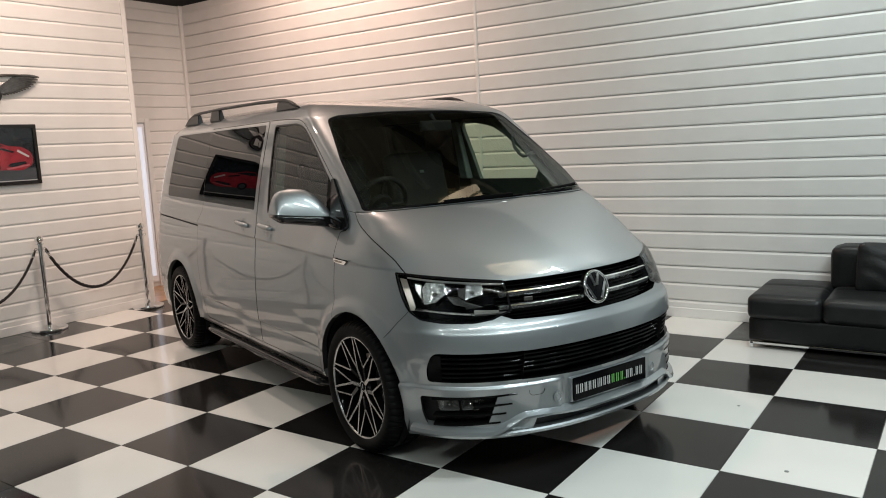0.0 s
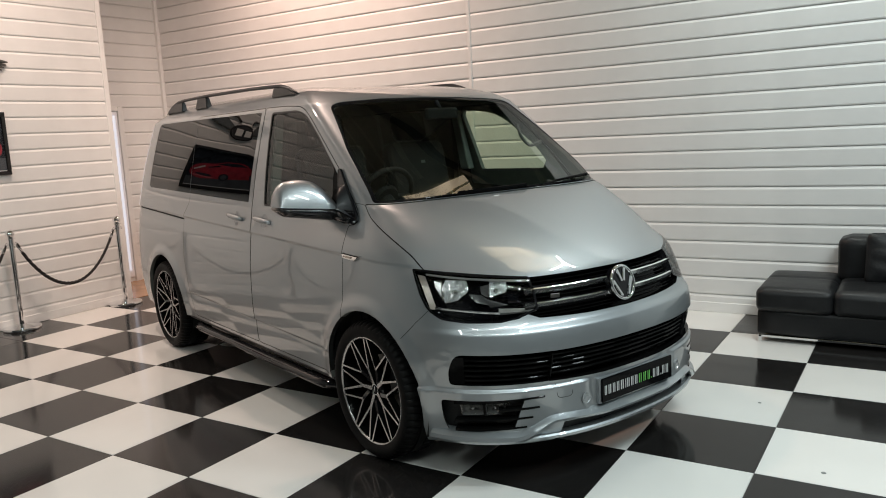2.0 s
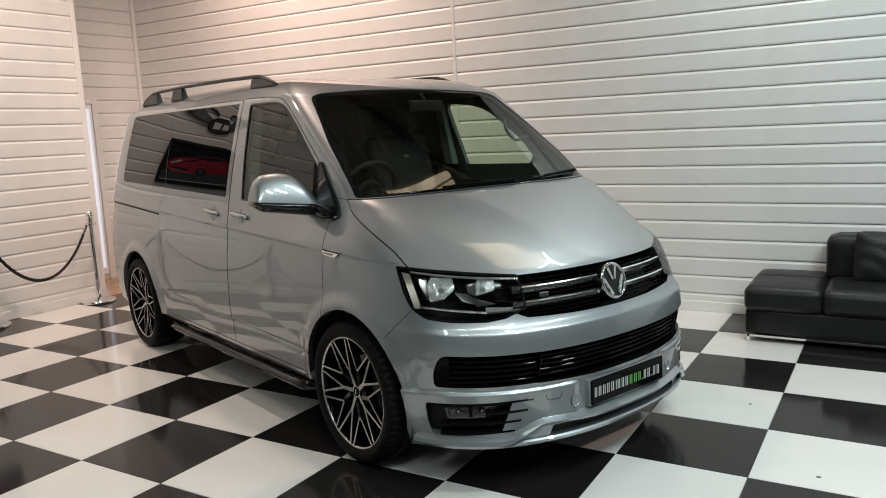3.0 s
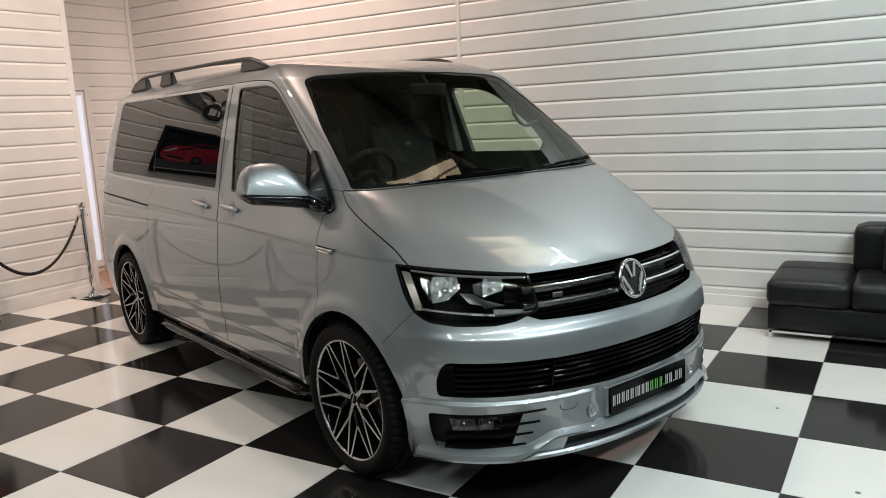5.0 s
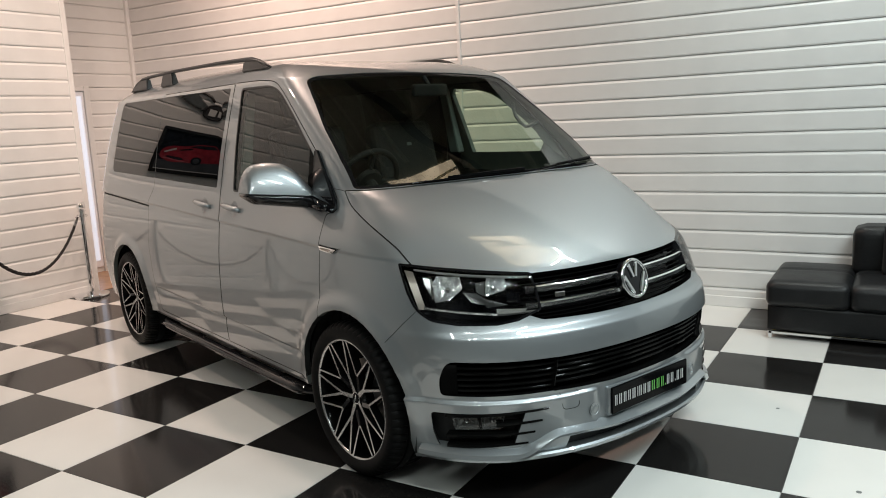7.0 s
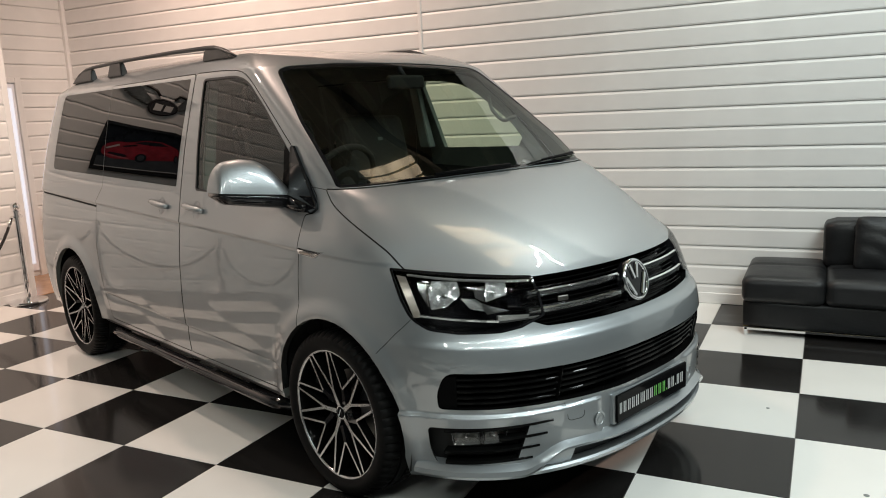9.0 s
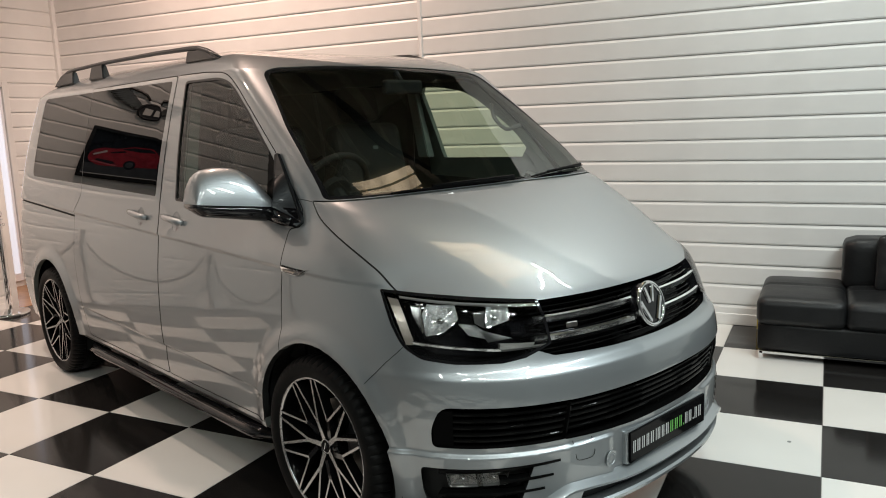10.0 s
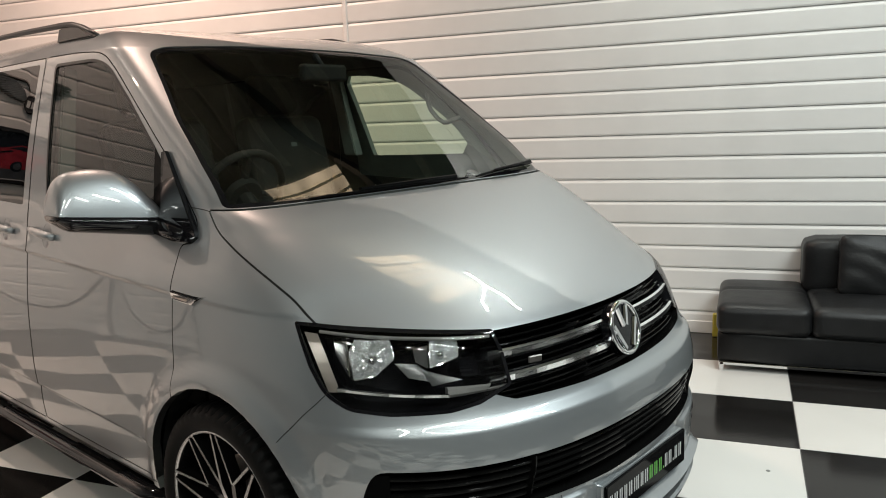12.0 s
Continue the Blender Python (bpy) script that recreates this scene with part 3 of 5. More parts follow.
def islands(bm):
    """The loose pieces of a mesh, each as a mesh of its own."""
    bm.verts.index_update()
    left, pieces = set(bm.faces), []
    while left:
        stack, found = [left.pop()], []
        while stack:
            f = stack.pop()
            found.append(f)
            for v in f.verts:
                for g in v.link_faces:
                    if g in left:
                        left.discard(g)
                        stack.append(g)
        found.sort(key=lambda f: f.index)
        out, made = bmesh.new(), {}
        for f in found:
            vs = []
            for v in f.verts:
                if v not in made:
                    made[v] = out.verts.new(v.co)
                vs.append(made[v])
            out.faces.new(vs)
        pieces.append(out)
    bm.free()
    return pieces


def circle(cx, cy, r, n=40):
    return [(cx + r * math.cos(2 * math.pi * k / n), cy + r * math.sin(2 * math.pi * k / n)) for k in range(n)]


# wheel openings and the sill line
ARCH_R, HUB_Z = 0.400, 0.352
for s in (-1, 1):
    for cx in (0.0, -AXLE):
        take(SKIN, side_view(s), circle(cx + 0.01, 0.362, ARCH_R, 44)).free()
        take(SKIN, side_view(s), [(cx - 0.385, 0.1), (cx + 0.40, 0.1), (cx + 0.40, 0.37), (cx - 0.385, 0.37)]).free()
    take(SKIN, side_view(s), [(-2.66, 0.1), (-0.38, 0.1), (-0.38, 0.330), (-2.66, 0.330)]).free()
    take(SKIN, side_view(s), [(-4.2, 0.1), (-3.40, 0.1), (-3.40, 0.30), (-4.2, 0.30)]).free()

SEAL = 0.011
DOOR = [(-0.215, 1.16), (-0.212, 0.93), (-0.203, 0.69), (-0.26, 0.625), (-0.355, 0.49), (-0.395, 0.350), (-1.335, 0.350), (-1.338, 1.20), (-1.238, 1.810), (-0.98, 1.807),
        (-0.827, 1.797), (-0.764, 1.779), (-0.69, 1.729), (-0.585, 1.645), (-0.475, 1.553), (-0.363, 1.457), (-0.287, 1.381), (-0.15, 1.235), (-0.145, 1.17)]
FRONT_WINDOW = [(-1.155, 1.776), (-0.85, 1.774), (-0.775, 1.757), (-0.722, 1.732), (-0.578, 1.618), (-0.404, 1.458), (-0.168, 1.205), (-0.24, 1.198), (-1.178, 1.224)]
SLIDER_WINDOW = [(-1.290, 1.783), (-1.390, 1.236), (-2.425, 1.262), (-2.375, 1.787)]
QUARTER_WINDOW = [(-2.378, 1.787), (-2.428, 1.262), (-3.37, 1.285), (-3.25, 1.787)]
SLIDER = [(-1.336, 0.350), (-1.339, 1.20), (-1.240, 1.808), (-2.372, 1.808), (-2.43, 1.20), (-2.535, 1.10), (-2.535, 0.80), (-2.44, 0.350)]
SLOT = [(-2.52, 1.063), (-2.52, 1.075), (-3.60, 1.120), (-3.60, 1.108)]

def set_back(poly, s):
    """The passenger side's wider front window: its rear edge and what lies behind it sit further back."""
    return poly if s < 0 else [(x - 0.085 if -1.45 < x < -1.1 else x, z) for x, z in poly]


for s in (-1, 1):
    view = side_view(s)
    front_window, slider_window = set_back(FRONT_WINDOW, s), set_back(SLIDER_WINDOW, s)
    glass_f = take(SKIN, view, rounded(front_window, (0.03, 0.04, 0.03, 0.03, 0, 0, 0.004, 0, 0.02)))
    glass_s = take(SKIN, view, rounded(slider_window, (0.012, 0.012, 0.01, 0.01)))
    glass_q = take(SKIN, view, rounded(QUARTER_WINDOW, (0.01, 0.01, 0.05, 0.06)))
    panel_f, gap_f = with_gap(SKIN, view, rounded(set_back(DOOR, s), (0.02, 0.05, 0, 0, 0, 0, 0.02, 0.02, 0.02, 0.03, 0.03, 0.03, 0.03, 0, 0, 0, 0, 0.02, 0.02)))
    panel_s, gap_s = with_gap(SKIN, view, rounded(set_back(SLIDER, s), 0.02))
    slot = take(SKIN, view, SLOT)
    for strip in (gap_f, gap_s, slot):
        sunk("shut_line", [strip], M["seam"], van)
    for panel, x in ((panel_f, -1.150), (panel_s, -1.550)):
        take(panel, view, [(x + 0.040 * math.cos(a), 1.128 + 0.047 * math.sin(a)) for a in np.linspace(0, 2 * math.pi, 25)[:-1]]).free()
    front_door = skin_part("front_door", panel_f, M["paint"], van, lined=True)
    sliding_door = skin_part("sliding_door", panel_s, M["paint"], van, lined=True)
    # front glass in a black seal, with the black corner piece ahead of it
    sail = take(glass_f, view, [(-0.370, 1.52), (-0.402, 1.47), (-0.407, 1.15), (-0.08, 1.15)])
    pane = take(glass_f, view, inset(rounded(front_window, (0.03, 0.04, 0.03, 0.03, 0, 0, 0.004, 0, 0.02)), SEAL))
    skin_part("window_seal", glass_f, M["satin_black"], front_door, push=0.001)
    skin_part("corner_panel", sail, M["grille_black"], front_door, push=0.002)
    ob = skin_part("window", pane, M["side_glass" if s < 0 else "clear_glass"], front_door, "lightly tinted side window glass", push=-0.005, inward=s > 0, flat=0.85)
    ob.visible_shadow = False
    skin_part("window", glass_s, M["privacy_glass"], sliding_door, "dark tinted privacy glass", push=-0.001)
    skin_part("window", glass_q, M["privacy_glass"], van, "dark tinted privacy glass", push=-0.001)

# nose: lamps, grilles, bonnet, windscreen
LAMP = rounded([(-0.385, 0.993), (-0.323, 0.990), (-0.15, 0.976), (0.009, 0.960), (0.148, 0.945), (0.172, 0.888), (0.190, 0.806), (0.10, 0.774), (0.02, 0.764), (-0.135, 0.767), (-0.244, 0.779), (-0.309, 0.815), (-0.346, 0.883)],
               (0.010, 0, 0, 0, 0.008, 0, 0.01, 0, 0, 0, 0.02, 0.03, 0))
GRILLE = rounded([(-0.535, 0.942), (-0.25, 0.940), (0, 0.939), (0.25, 0.940), (0.535, 0.942), (0.575, 0.80), (0.50, 0.768), (0.25, 0.758), (0, 0.754), (-0.25, 0.758), (-0.50, 0.768), (-0.575, 0.80)], 0.01)
lamp_skin = {s: take(SKIN, corner_view(s), LAMP) for s in (-1, 1)}
grille_hole = take(SKIN, FRONT, GRILLE)
LOW = rounded([(-0.50, 0.627), (0.50, 0.627), (0.50, 0.485), (0.20, 0.4745), (-0.20, 0.4745), (-0.50, 0.485)], 0.0)
LOW_CORNER = rounded([(0.245, 0.628), (-0.190, 0.630), (-0.222, 0.55), (-0.218, 0.487), (0.245, 0.487)], (0.0, 0.04, 0.03, 0.02, 0.0))
low_hole = take(SKIN, FRONT, LOW)
low_corner = {s: take(SKIN, corner_view(s), LOW_CORNER) for s in (-1, 1)}
FOG = rounded([(-0.262, 0.417), (0.118, 0.424), (0.066, 0.282), (-0.232, 0.262), (-0.255, 0.33)], (0.02, 0.0, 0.0, 0.03, 0.02))
fog_hole = {s: take(SKIN, corner_view(s), FOG) for s in (-1, 1)}
BONNET = rounded([(-0.098, 1.2725), (-0.098, 1.262), (-0.062, 1.222), (-0.027, 1.198), (0.043, 1.163), (0.120, 1.127), (0.200, 1.088), (0.280, 1.045), (0.345, 0.998), (0.40, 0.96), (0.43, 0.93),
                  (1.1, 0.93), (1.1, 1.2725)], (0, 0, 0.02, 0.02, 0.03, 0.03, 0.03, 0.03, 0.02, 0.02, 0, 0, 0))
bonnet_panel, bonnet_gap = with_gap(SKIN, WINGS, BONNET, 0.005)
WINDSCREEN = rounded([(-0.808, 1.275), (0.808, 1.275), (0.790, 1.405), (0.758, 1.55), (0.672, 1.785), (0.60, 1.806), (0.3, 1.824), (0, 1.828), (-0.3, 1.824), (-0.60, 1.806), (-0.672, 1.785), (-0.758, 1.55), (-0.790, 1.405)],
                     (0.015, 0.015, 0, 0.02, 0.03, 0.03, 0, 0, 0, 0.03, 0.03, 0.02, 0))
screen = take(SKIN, SCREEN, WINDSCREEN)
band = screen
screen = take(band, SCREEN, inset(WINDSCREEN, 0.014))
skin_part("bonnet", bonnet_panel, M["paint"], van)
sunk("shut_line", [bonnet_gap], M["seam"], van, 0.006)
windscreen = skin_part("windscreen", screen, M["screen_glass"], van, "clear laminated windscreen", push=-0.004)
windscreen.visible_shadow = False
skin_part("windscreen_seal", band, M["gloss_black"], windscreen, push=-0.0035)

# the skin that is left: sides, roof, bumper
take(SKIN, FRONT, [(-0.50, 0.1), (0.50, 0.1), (0.44, 0.288), (-0.44, 0.288)]).free()
body = skin_part("body", SKIN, M["paint"], van, lined=True)


# ---- lamps and grilles ----
def deepened(bm, depth, mat_name, name, parent, label="", way=None):
    """A box-like recess behind a cut-out: its walls and its floor."""
    out, inner, outer = bmesh.new(), {}, {}
    for v in bm.verts:
        n = skin_normal(v.co)
        n = way.normalized() if way else (n + Vector((0.8, 0, 0))).normalized()
        inner[v] = out.verts.new(v.co - n * depth)
    for f in bm.faces:
        out.faces.new([inner[v] for v in f.verts])
    for e in bm.edges:
        if len(e.link_faces) == 1:
            for v in e.verts:
                if v not in outer:
                    outer[v] = out.verts.new(v.co - skin_normal(v.co) * 0.001)
            a, b = e.verts
            out.faces.new((outer[a], outer[b], inner[b], inner[a]))
    bmesh.ops.recalc_face_normals(out, faces=out.faces)
    return part(name, out, M[mat_name], parent, label)


def strip_bar(bm, points, normals, height, depth, up=Vector((0, 0, 1)), taper=0.0):
    """A bar that follows the skin: a flattened section, its back sunk by depth."""
    rings = []
    last = len(points) - 1
    for i, (p, n) in enumerate(zip(points, normals)):
        h = height * (1 - taper * i / last)
        rings.append([bm.verts.new(q) for q in (p - n * depth - up * h / 2, p - n * h * 0.25 - up * h / 2, p + up * -h * 0.25, p + up * h * 0.25, p - n * h * 0.25 + up * h / 2, p - n * depth + up * h / 2)])
    for a, b in zip(rings, rings[1:]):
        for k in range(6):
            j = (k + 1) % 6
            bm.faces.new((a[k], a[j], b[j], b[k]))
    bm.faces.new(rings[0])
    bm.faces.new(list(reversed(rings[-1])))
    bmesh.ops.recalc_face_normals(bm, faces=bm.faces)
    return bm


def front_bar(y0, y1, z0, z1, height, depth, off, steps=14, taper=0.0):
    pts, ns = [], []
    for t in np.linspace(0, 1, steps):
        q = front_at(y0 + (y1 - y0) * t, z0 + (z1 - z0) * t)
        n = skin_normal(q)
        pts.append(q + n * off), ns.append(n)
    return strip_bar(bmesh.new(), pts, ns, height, depth, taper=taper)


def corner_bar(u0, u1, z0, z1, height, depth, off, s, steps=14, taper=0.0):
    pts, ns = [], []
    for t in np.linspace(0, 1, steps):
        q = corner_at(u0 + (u1 - u0) * t, z0 + (z1 - z0) * t, 0, s)
        n = skin_normal(q)
        pts.append(q + n * off), ns.append(n)
    return strip_bar(bmesh.new(), pts, ns, height, depth, taper=taper)


def lamp_bowl(rim, s, deep=1.0):
    """A mirror chamber behind a many-sided opening: upright flutes, a bright rim and a bulb's cap."""
    ring = resample(np.array(list(rim) + [rim[0]]), 41)[:-1]
    mid = ring.mean(0)
    rows = []
    bm = bmesh.new()
    for scale, depth in ((1.0, 0.028), (0.97, 0.045), (0.86, 0.066), (0.66, 0.082), (0.40, 0.090), (0.16, 0.092)):
        row = []
        for u, z in mid + (ring - mid) * scale:
            flute = 0.010 * (1 - scale) * math.sin((u - mid[0]) * 300) + (0.004 if scale < 0.9 and z > mid[1] else 0.0)
            row.append(bm.verts.new(corner_at(u, z, (-depth - flute) * deep, s)))
        rows.append(row)
    for a, b in zip(rows, rows[1:]):
        for k in range(40):
            bm.faces.new((a[k], a[(k + 1) % 40], b[(k + 1) % 40], b[k]))
    bm.faces.new(rows[-1])
    edge = tube(bmesh.new(), [corner_at(u, z, -0.027 * deep, s) for u, z in ring], 0.0013, 6, True)
    dome = bmesh.new()
    bmesh.ops.create_uvsphere(dome, u_segments=16, v_segments=10, radius=0.013 * deep, matrix=Matrix.Translation(corner_at(mid[0], mid[1] - 0.006 * deep, -0.060 * deep, s)))
    return bm, edge, dome


for s in (-1, 1):
    copy = lamp_skin[s].copy()
    lens = take(lamp_skin[s], corner_view(s), inset(LAMP, 0.009))
    headlight = skin_part("headlight", lens, M["lamp_glass"], van, "clear headlight lens over chrome reflectors", push=0.001)
    skin_part("lamp_bezel", lamp_skin[s], M["gloss_black"], headlight, push=0.0005)
    deepened(copy, 0.115, "gloss_black", "lamp_housing", headlight, way=Vector((0.85, 0.5 * s, 0)))
    copy.free()
    for rim in (((-0.227, 0.962), (-0.130, 0.961), (-0.121, 0.907), (-0.172, 0.867), (-0.236, 0.853), (-0.247, 0.927)),
                ((-0.023, 0.955), (0.053, 0.950), (0.056, 0.898), (-0.026, 0.878))):
        bowl, edge, dome = lamp_bowl(rim, s)
        bowl = part("reflector", bowl, M["bowl"], headlight)
        part("reflector_rim", edge, M["chrome"], headlight)
        part("bulb", dome, M["chrome"], headlight, smooth=True)
    # slanted panels beside and under the bowls
    for corners, mat in ((((-0.286, 0.955, -0.030), (-0.252, 0.957, -0.045), (-0.247, 0.863, -0.045), (-0.284, 0.922, -0.030)), "lamp_grey"),
                         (((-0.121, 0.898, -0.055), (-0.059, 0.894, -0.055), (-0.019, 0.843, -0.040), (-0.085, 0.858, -0.050)), "lamp_smoke"),
                         (((-0.059, 0.894, -0.055), (-0.032, 0.873, -0.045), (0.067, 0.840, -0.035), (-0.019, 0.832, -0.035)), "lamp_smoke"),
                         (((-0.065, 0.948, -0.060), (-0.027, 0.944, -0.035), (-0.029, 0.878, -0.035), (-0.060, 0.900, -0.060)), "lamp_grey"),
                         (((0.070, 0.895, -0.070), (0.150, 0.880, -0.060), (0.165, 0.838, -0.030), (0.066, 0.848, -0.040)), "gloss_black")):
        bm = bmesh.new()
        bm.faces.new([bm.verts.new(corner_at(u, z, o, s)) for u, z, o in corners])
        bmesh.ops.subdivide_edges(bm, edges=list(bm.edges), cuts=3, use_grid_fill=True)
        part("lamp_panel", bm, M[mat], headlight)
    for line in (((-0.286, 0.955), (-0.252, 0.957)), ((-0.284, 0.922), (-0.247, 0.863)), ((-0.252, 0.957), (-0.247, 0.863))):
        part("panel_edge", tube(bmesh.new(), [corner_at(u, z, -0.030, s) for u, z in line], 0.0016, 6), M["chrome"], headlight)
    part("light_strip", corner_bar(-0.278, 0.020, 0.8295, 0.804, 0.014, 0.02, -0.014, s), M["brushed"], headlight, "chrome strip along the lamp's foot")
    part("light_strip", corner_bar(0.018, 0.186, 0.813, 0.808, 0.030, 0.03, -0.016, s, taper=0.5), M["lamp_silver"], headlight)
    part("lamp_brow", corner_bar(-0.318, 0.140, 0.9735, 0.934, 0.008, 0.006, -0.006, s, 20), M["lamp_silver"], headlight)
    # the pale indicator at the outer edge
    bm = bmesh.new()
    for k in range(6):
        t0, t1 = k / 6, (k + 1) / 6
        a = [corner_at(-0.362 + 0.062 * t, z, -0.012, s) for t, z in ((t0, 0.972 - 0.15 * t0), (t1, 0.972 - 0.15 * t1))]
        b = [corner_at(-0.330 + 0.056 * t, z, -0.026, s) for t, z in ((t0, 0.972 - 0.15 * t0), (t1, 0.972 - 0.15 * t1))]
        bm.faces.new([bm.verts.new(p) for p in (a[0], a[1], b[1], b[0])])
    part("indicator", bm, M["indicator"], headlight, "pale indicator reflector")

grille = deepened(grille_hole, 0.055, "grille_black", "grille", van, "gloss black upper grille with chrome bars")
for z in (0.938, 0.920, 0.902, 0.868, 0.850, 0.833, 0.800, 0.785, 0.772):
    half = 0.53 - 0.25 * (0.94 - z) * -0.9
    part("slat", front_bar(-half, half, z + 0.006, z + 0.006, 0.007, 0.04, -0.018), M["grille_black"], grille)
for z in (0.884, 0.822):
    for y0, y1 in ((-0.535, -0.075), (0.075, 0.535)):
        part("chrome_bar", front_bar(y0 * (1.0 if z > 0.85 else 1.03), y1 * (1.0 if z > 0.85 else 1.03), z, z, 0.029, 0.03, -0.002), M["brushed"], grille, "polished chrome grille bar")
bm = boxed(-0.004, -0.022, -0.010, 0.003, 0.022, 0.010, bevel=0.003)
ob = part("grille_emblem", bm, M["pewter"], grille)
ob.matrix_local = Matrix.Translation(front_at(-0.40, 0.853, -0.002)) @ pose(0, 0, 0, 0, 0, -22)

# round badge: a ring and plain slanted bars
BADGE = Matrix.Translation(front_at(0, 0.852, 0.012)) @ pose(0, 0, 0, 0, 75, 0)
bm = bmesh.new()
lathe(bm, [(0.082, -0.03), (0.082, -0.002), (0.0, 0.0)][:2] + [(0.078, 0.003)], 48, BADGE)
badge = part("badge", bm, M["gloss_black"], grille, "round chrome badge")
bm = bmesh.new()
tube(bm, [BADGE @ Vector((0.078 * math.cos(a), 0.078 * math.sin(a), 0.004)) for a in np.linspace(0, 2 * math.pi, 49)[:-1]], 0.008, 10, True)
part("ring", bm, M["chrome"], badge, smooth=True)
for (a, b) in (((-0.064, -0.026), (-0.006, -0.007)), ((-0.064, 0.026), (-0.006, 0.007)), ((-0.018, -0.066), (0.062, -0.022)), ((-0.018, 0.066), (0.062, 0.022))):
    p, q = Vector((a[0], a[1], 0.004)), Vector((b[0], b[1], 0.004))
    d = (q - p).normalized()
    side = Vector((-d.y, d.x, 0)) * 0.008
    bm = bmesh.new()
    low = [bm.verts.new(BADGE @ v) for v in (p - side, q - side, q + side, p + side)]
    top = [bm.verts.new(BADGE @ (v + Vector((0, 0, 0.006)))) for v in (p - side * 0.7, q - side * 0.7, q + side * 0.7, p + side * 0.7)]
    bm.faces.new(top)
    for k in range(4):
        bm.faces.new((low[k], low[(k + 1) % 4], top[(k + 1) % 4], top[k]))
    bmesh.ops.recalc_face_normals(bm, faces=bm.faces)
    part("badge_bar", bm, M["chrome"], badge)

# lower grille in three bays
lower_grille = deepened(low_hole, 0.05, "grille_black", "lower_grille", van, "gloss black slatted lower grille")
for z in (0.606, 0.583, 0.560, 0.537, 0.514):
    part("slat", front_bar(-0.50, 0.50, z, z, 0.010, 0.045, -0.012, 18), M["grille_black"], lower_grille)
for s in (-1, 1):
    bay = deepened(low_corner[s], 0.05, "grille_black", "lower_grille", van, way=Vector((0.8, 0.6 * s, 0)))
    for z in (0.600, 0.575, 0.550, 0.525, 0.505):
        part("slat", corner_bar(-0.150, 0.24, z, z, 0.009, 0.045, -0.014, s), M["grille_black"], bay)
    p = [corner_at(-0.215, z, -0.004, s) for z in (0.615, 0.49)]
    q = [corner_at(-0.150, z, -0.012, s) for z in (0.615, 0.49)]
    bm = bmesh.new()
    bm.faces.new([bm.verts.new(v) for v in (p[0], q[0], q[1], p[1])])
    part("blanking_panel", bm, M["grille_black"], bay)
    pts = [front_at(0.49 * s, z, -0.010) for z in np.linspace(0.616, 0.502, 8)]
    part("divider", strip_bar(bmesh.new(), pts, [skin_normal(v) for v in pts], 0.009, 0.045, up=Vector((0, 1, 0))), M["grille_black"], bay)
    # fog lamp bay with four fins
    fog = deepened(fog_hole[s], 0.060, "seam", "fog_lamp_bay", van, "gloss black fog lamp surround with fins", way=Vector((0.8, 0.6 * s, 0)))
    bm = bmesh.new()
    grid = [[bm.verts.new(corner_at(-0.185 + 0.240 * i / 10 + 0.010 * j / 3 * (1 - 2 * i / 10), 0.400 - 0.060 * j / 3 + 0.005 * i / 10, -0.022, s)) for i in range(11)] for j in range(4)]
    for r1, r2 in zip(grid, grid[1:]):
        for i in range(10):
            bm.faces.new((r1[i], r1[i + 1], r2[i + 1], r2[i]))
    part("fog_lamp", bm, M["lamp_glass"], fog, "oblong clear fog lamp", smooth=True)
    for rim in (((-0.180, 0.398), (-0.075, 0.401), (-0.070, 0.350), (-0.168, 0.343)), ((-0.060, 0.401), (0.035, 0.404), (0.022, 0.356), (-0.056, 0.351))):
        bowl, edge, dome = lamp_bowl(rim, s, 0.55)
        part("reflector", bowl, M["lamp_grey"], fog)
        part("reflector_rim", edge, M["satin_black"], fog)
        part("bulb", dome, M["chrome"], fog, smooth=True)
    for u1, z0, z1 in ((0.205, 0.408, 0.424), (0.180, 0.372, 0.378), (0.150, 0.320, 0.334), (0.122, 0.276, 0.290)):
        part("fin", corner_bar(0.0 if z0 in (0.372,) else -0.20, u1, z0, z1, 0.015, 0.035, 0.004, s, 18, taper=0.45), M["grille_black"], fog)
    part("fin", corner_bar(-0.21, 0.055, 0.305, 0.318, 0.014, 0.03, -0.012, s), M["grille_black"], fog)

# number plate on its plinth; the dealer's lettering as plain bars
PLATE = Matrix.Translation(front_at(0.012, 0.395, 0.012)) @ pose(0, 0, 0, 0, 0, 0)
plate = part("number_plate", boxed(-0.006, -0.262, -0.057, 0.004, 0.262, 0.057, bevel=0.003), M["plate_black"], van, "black show plate with white and green lettering")
plate.matrix_local = PLATE
part("plate_plinth", boxed(-0.07, -0.268, -0.064, -0.0065, 0.266, 0.058, bevel=0.006, segments=2), M["paint"], plate)
x = -0.246
for k, w in enumerate((0.020, 0.024, 0.022, 0.022, 0.026, 0.008, 0.022, 0.022, 0.024, 0.026, 0.026, 0.022, 0.008, 0.022, 0.024, 0.008, 0.022, 0.024)):
    tall = 0.044 if w > 0.01 or k == 5 else 0.008
    for x0, x1 in ((0.0, 0.24), (0.50, 0.74)) if w > 0.01 else ((0.0, 0.6),):
        part("letter_bar", boxed(0.004, x + w * x0, -0.022, 0.0052, x + w * x1, -0.022 + tall), M["letter_green" if 8 < k < 13 else "letter_white"], plate)
    x += w * 1.1 + 0.0044

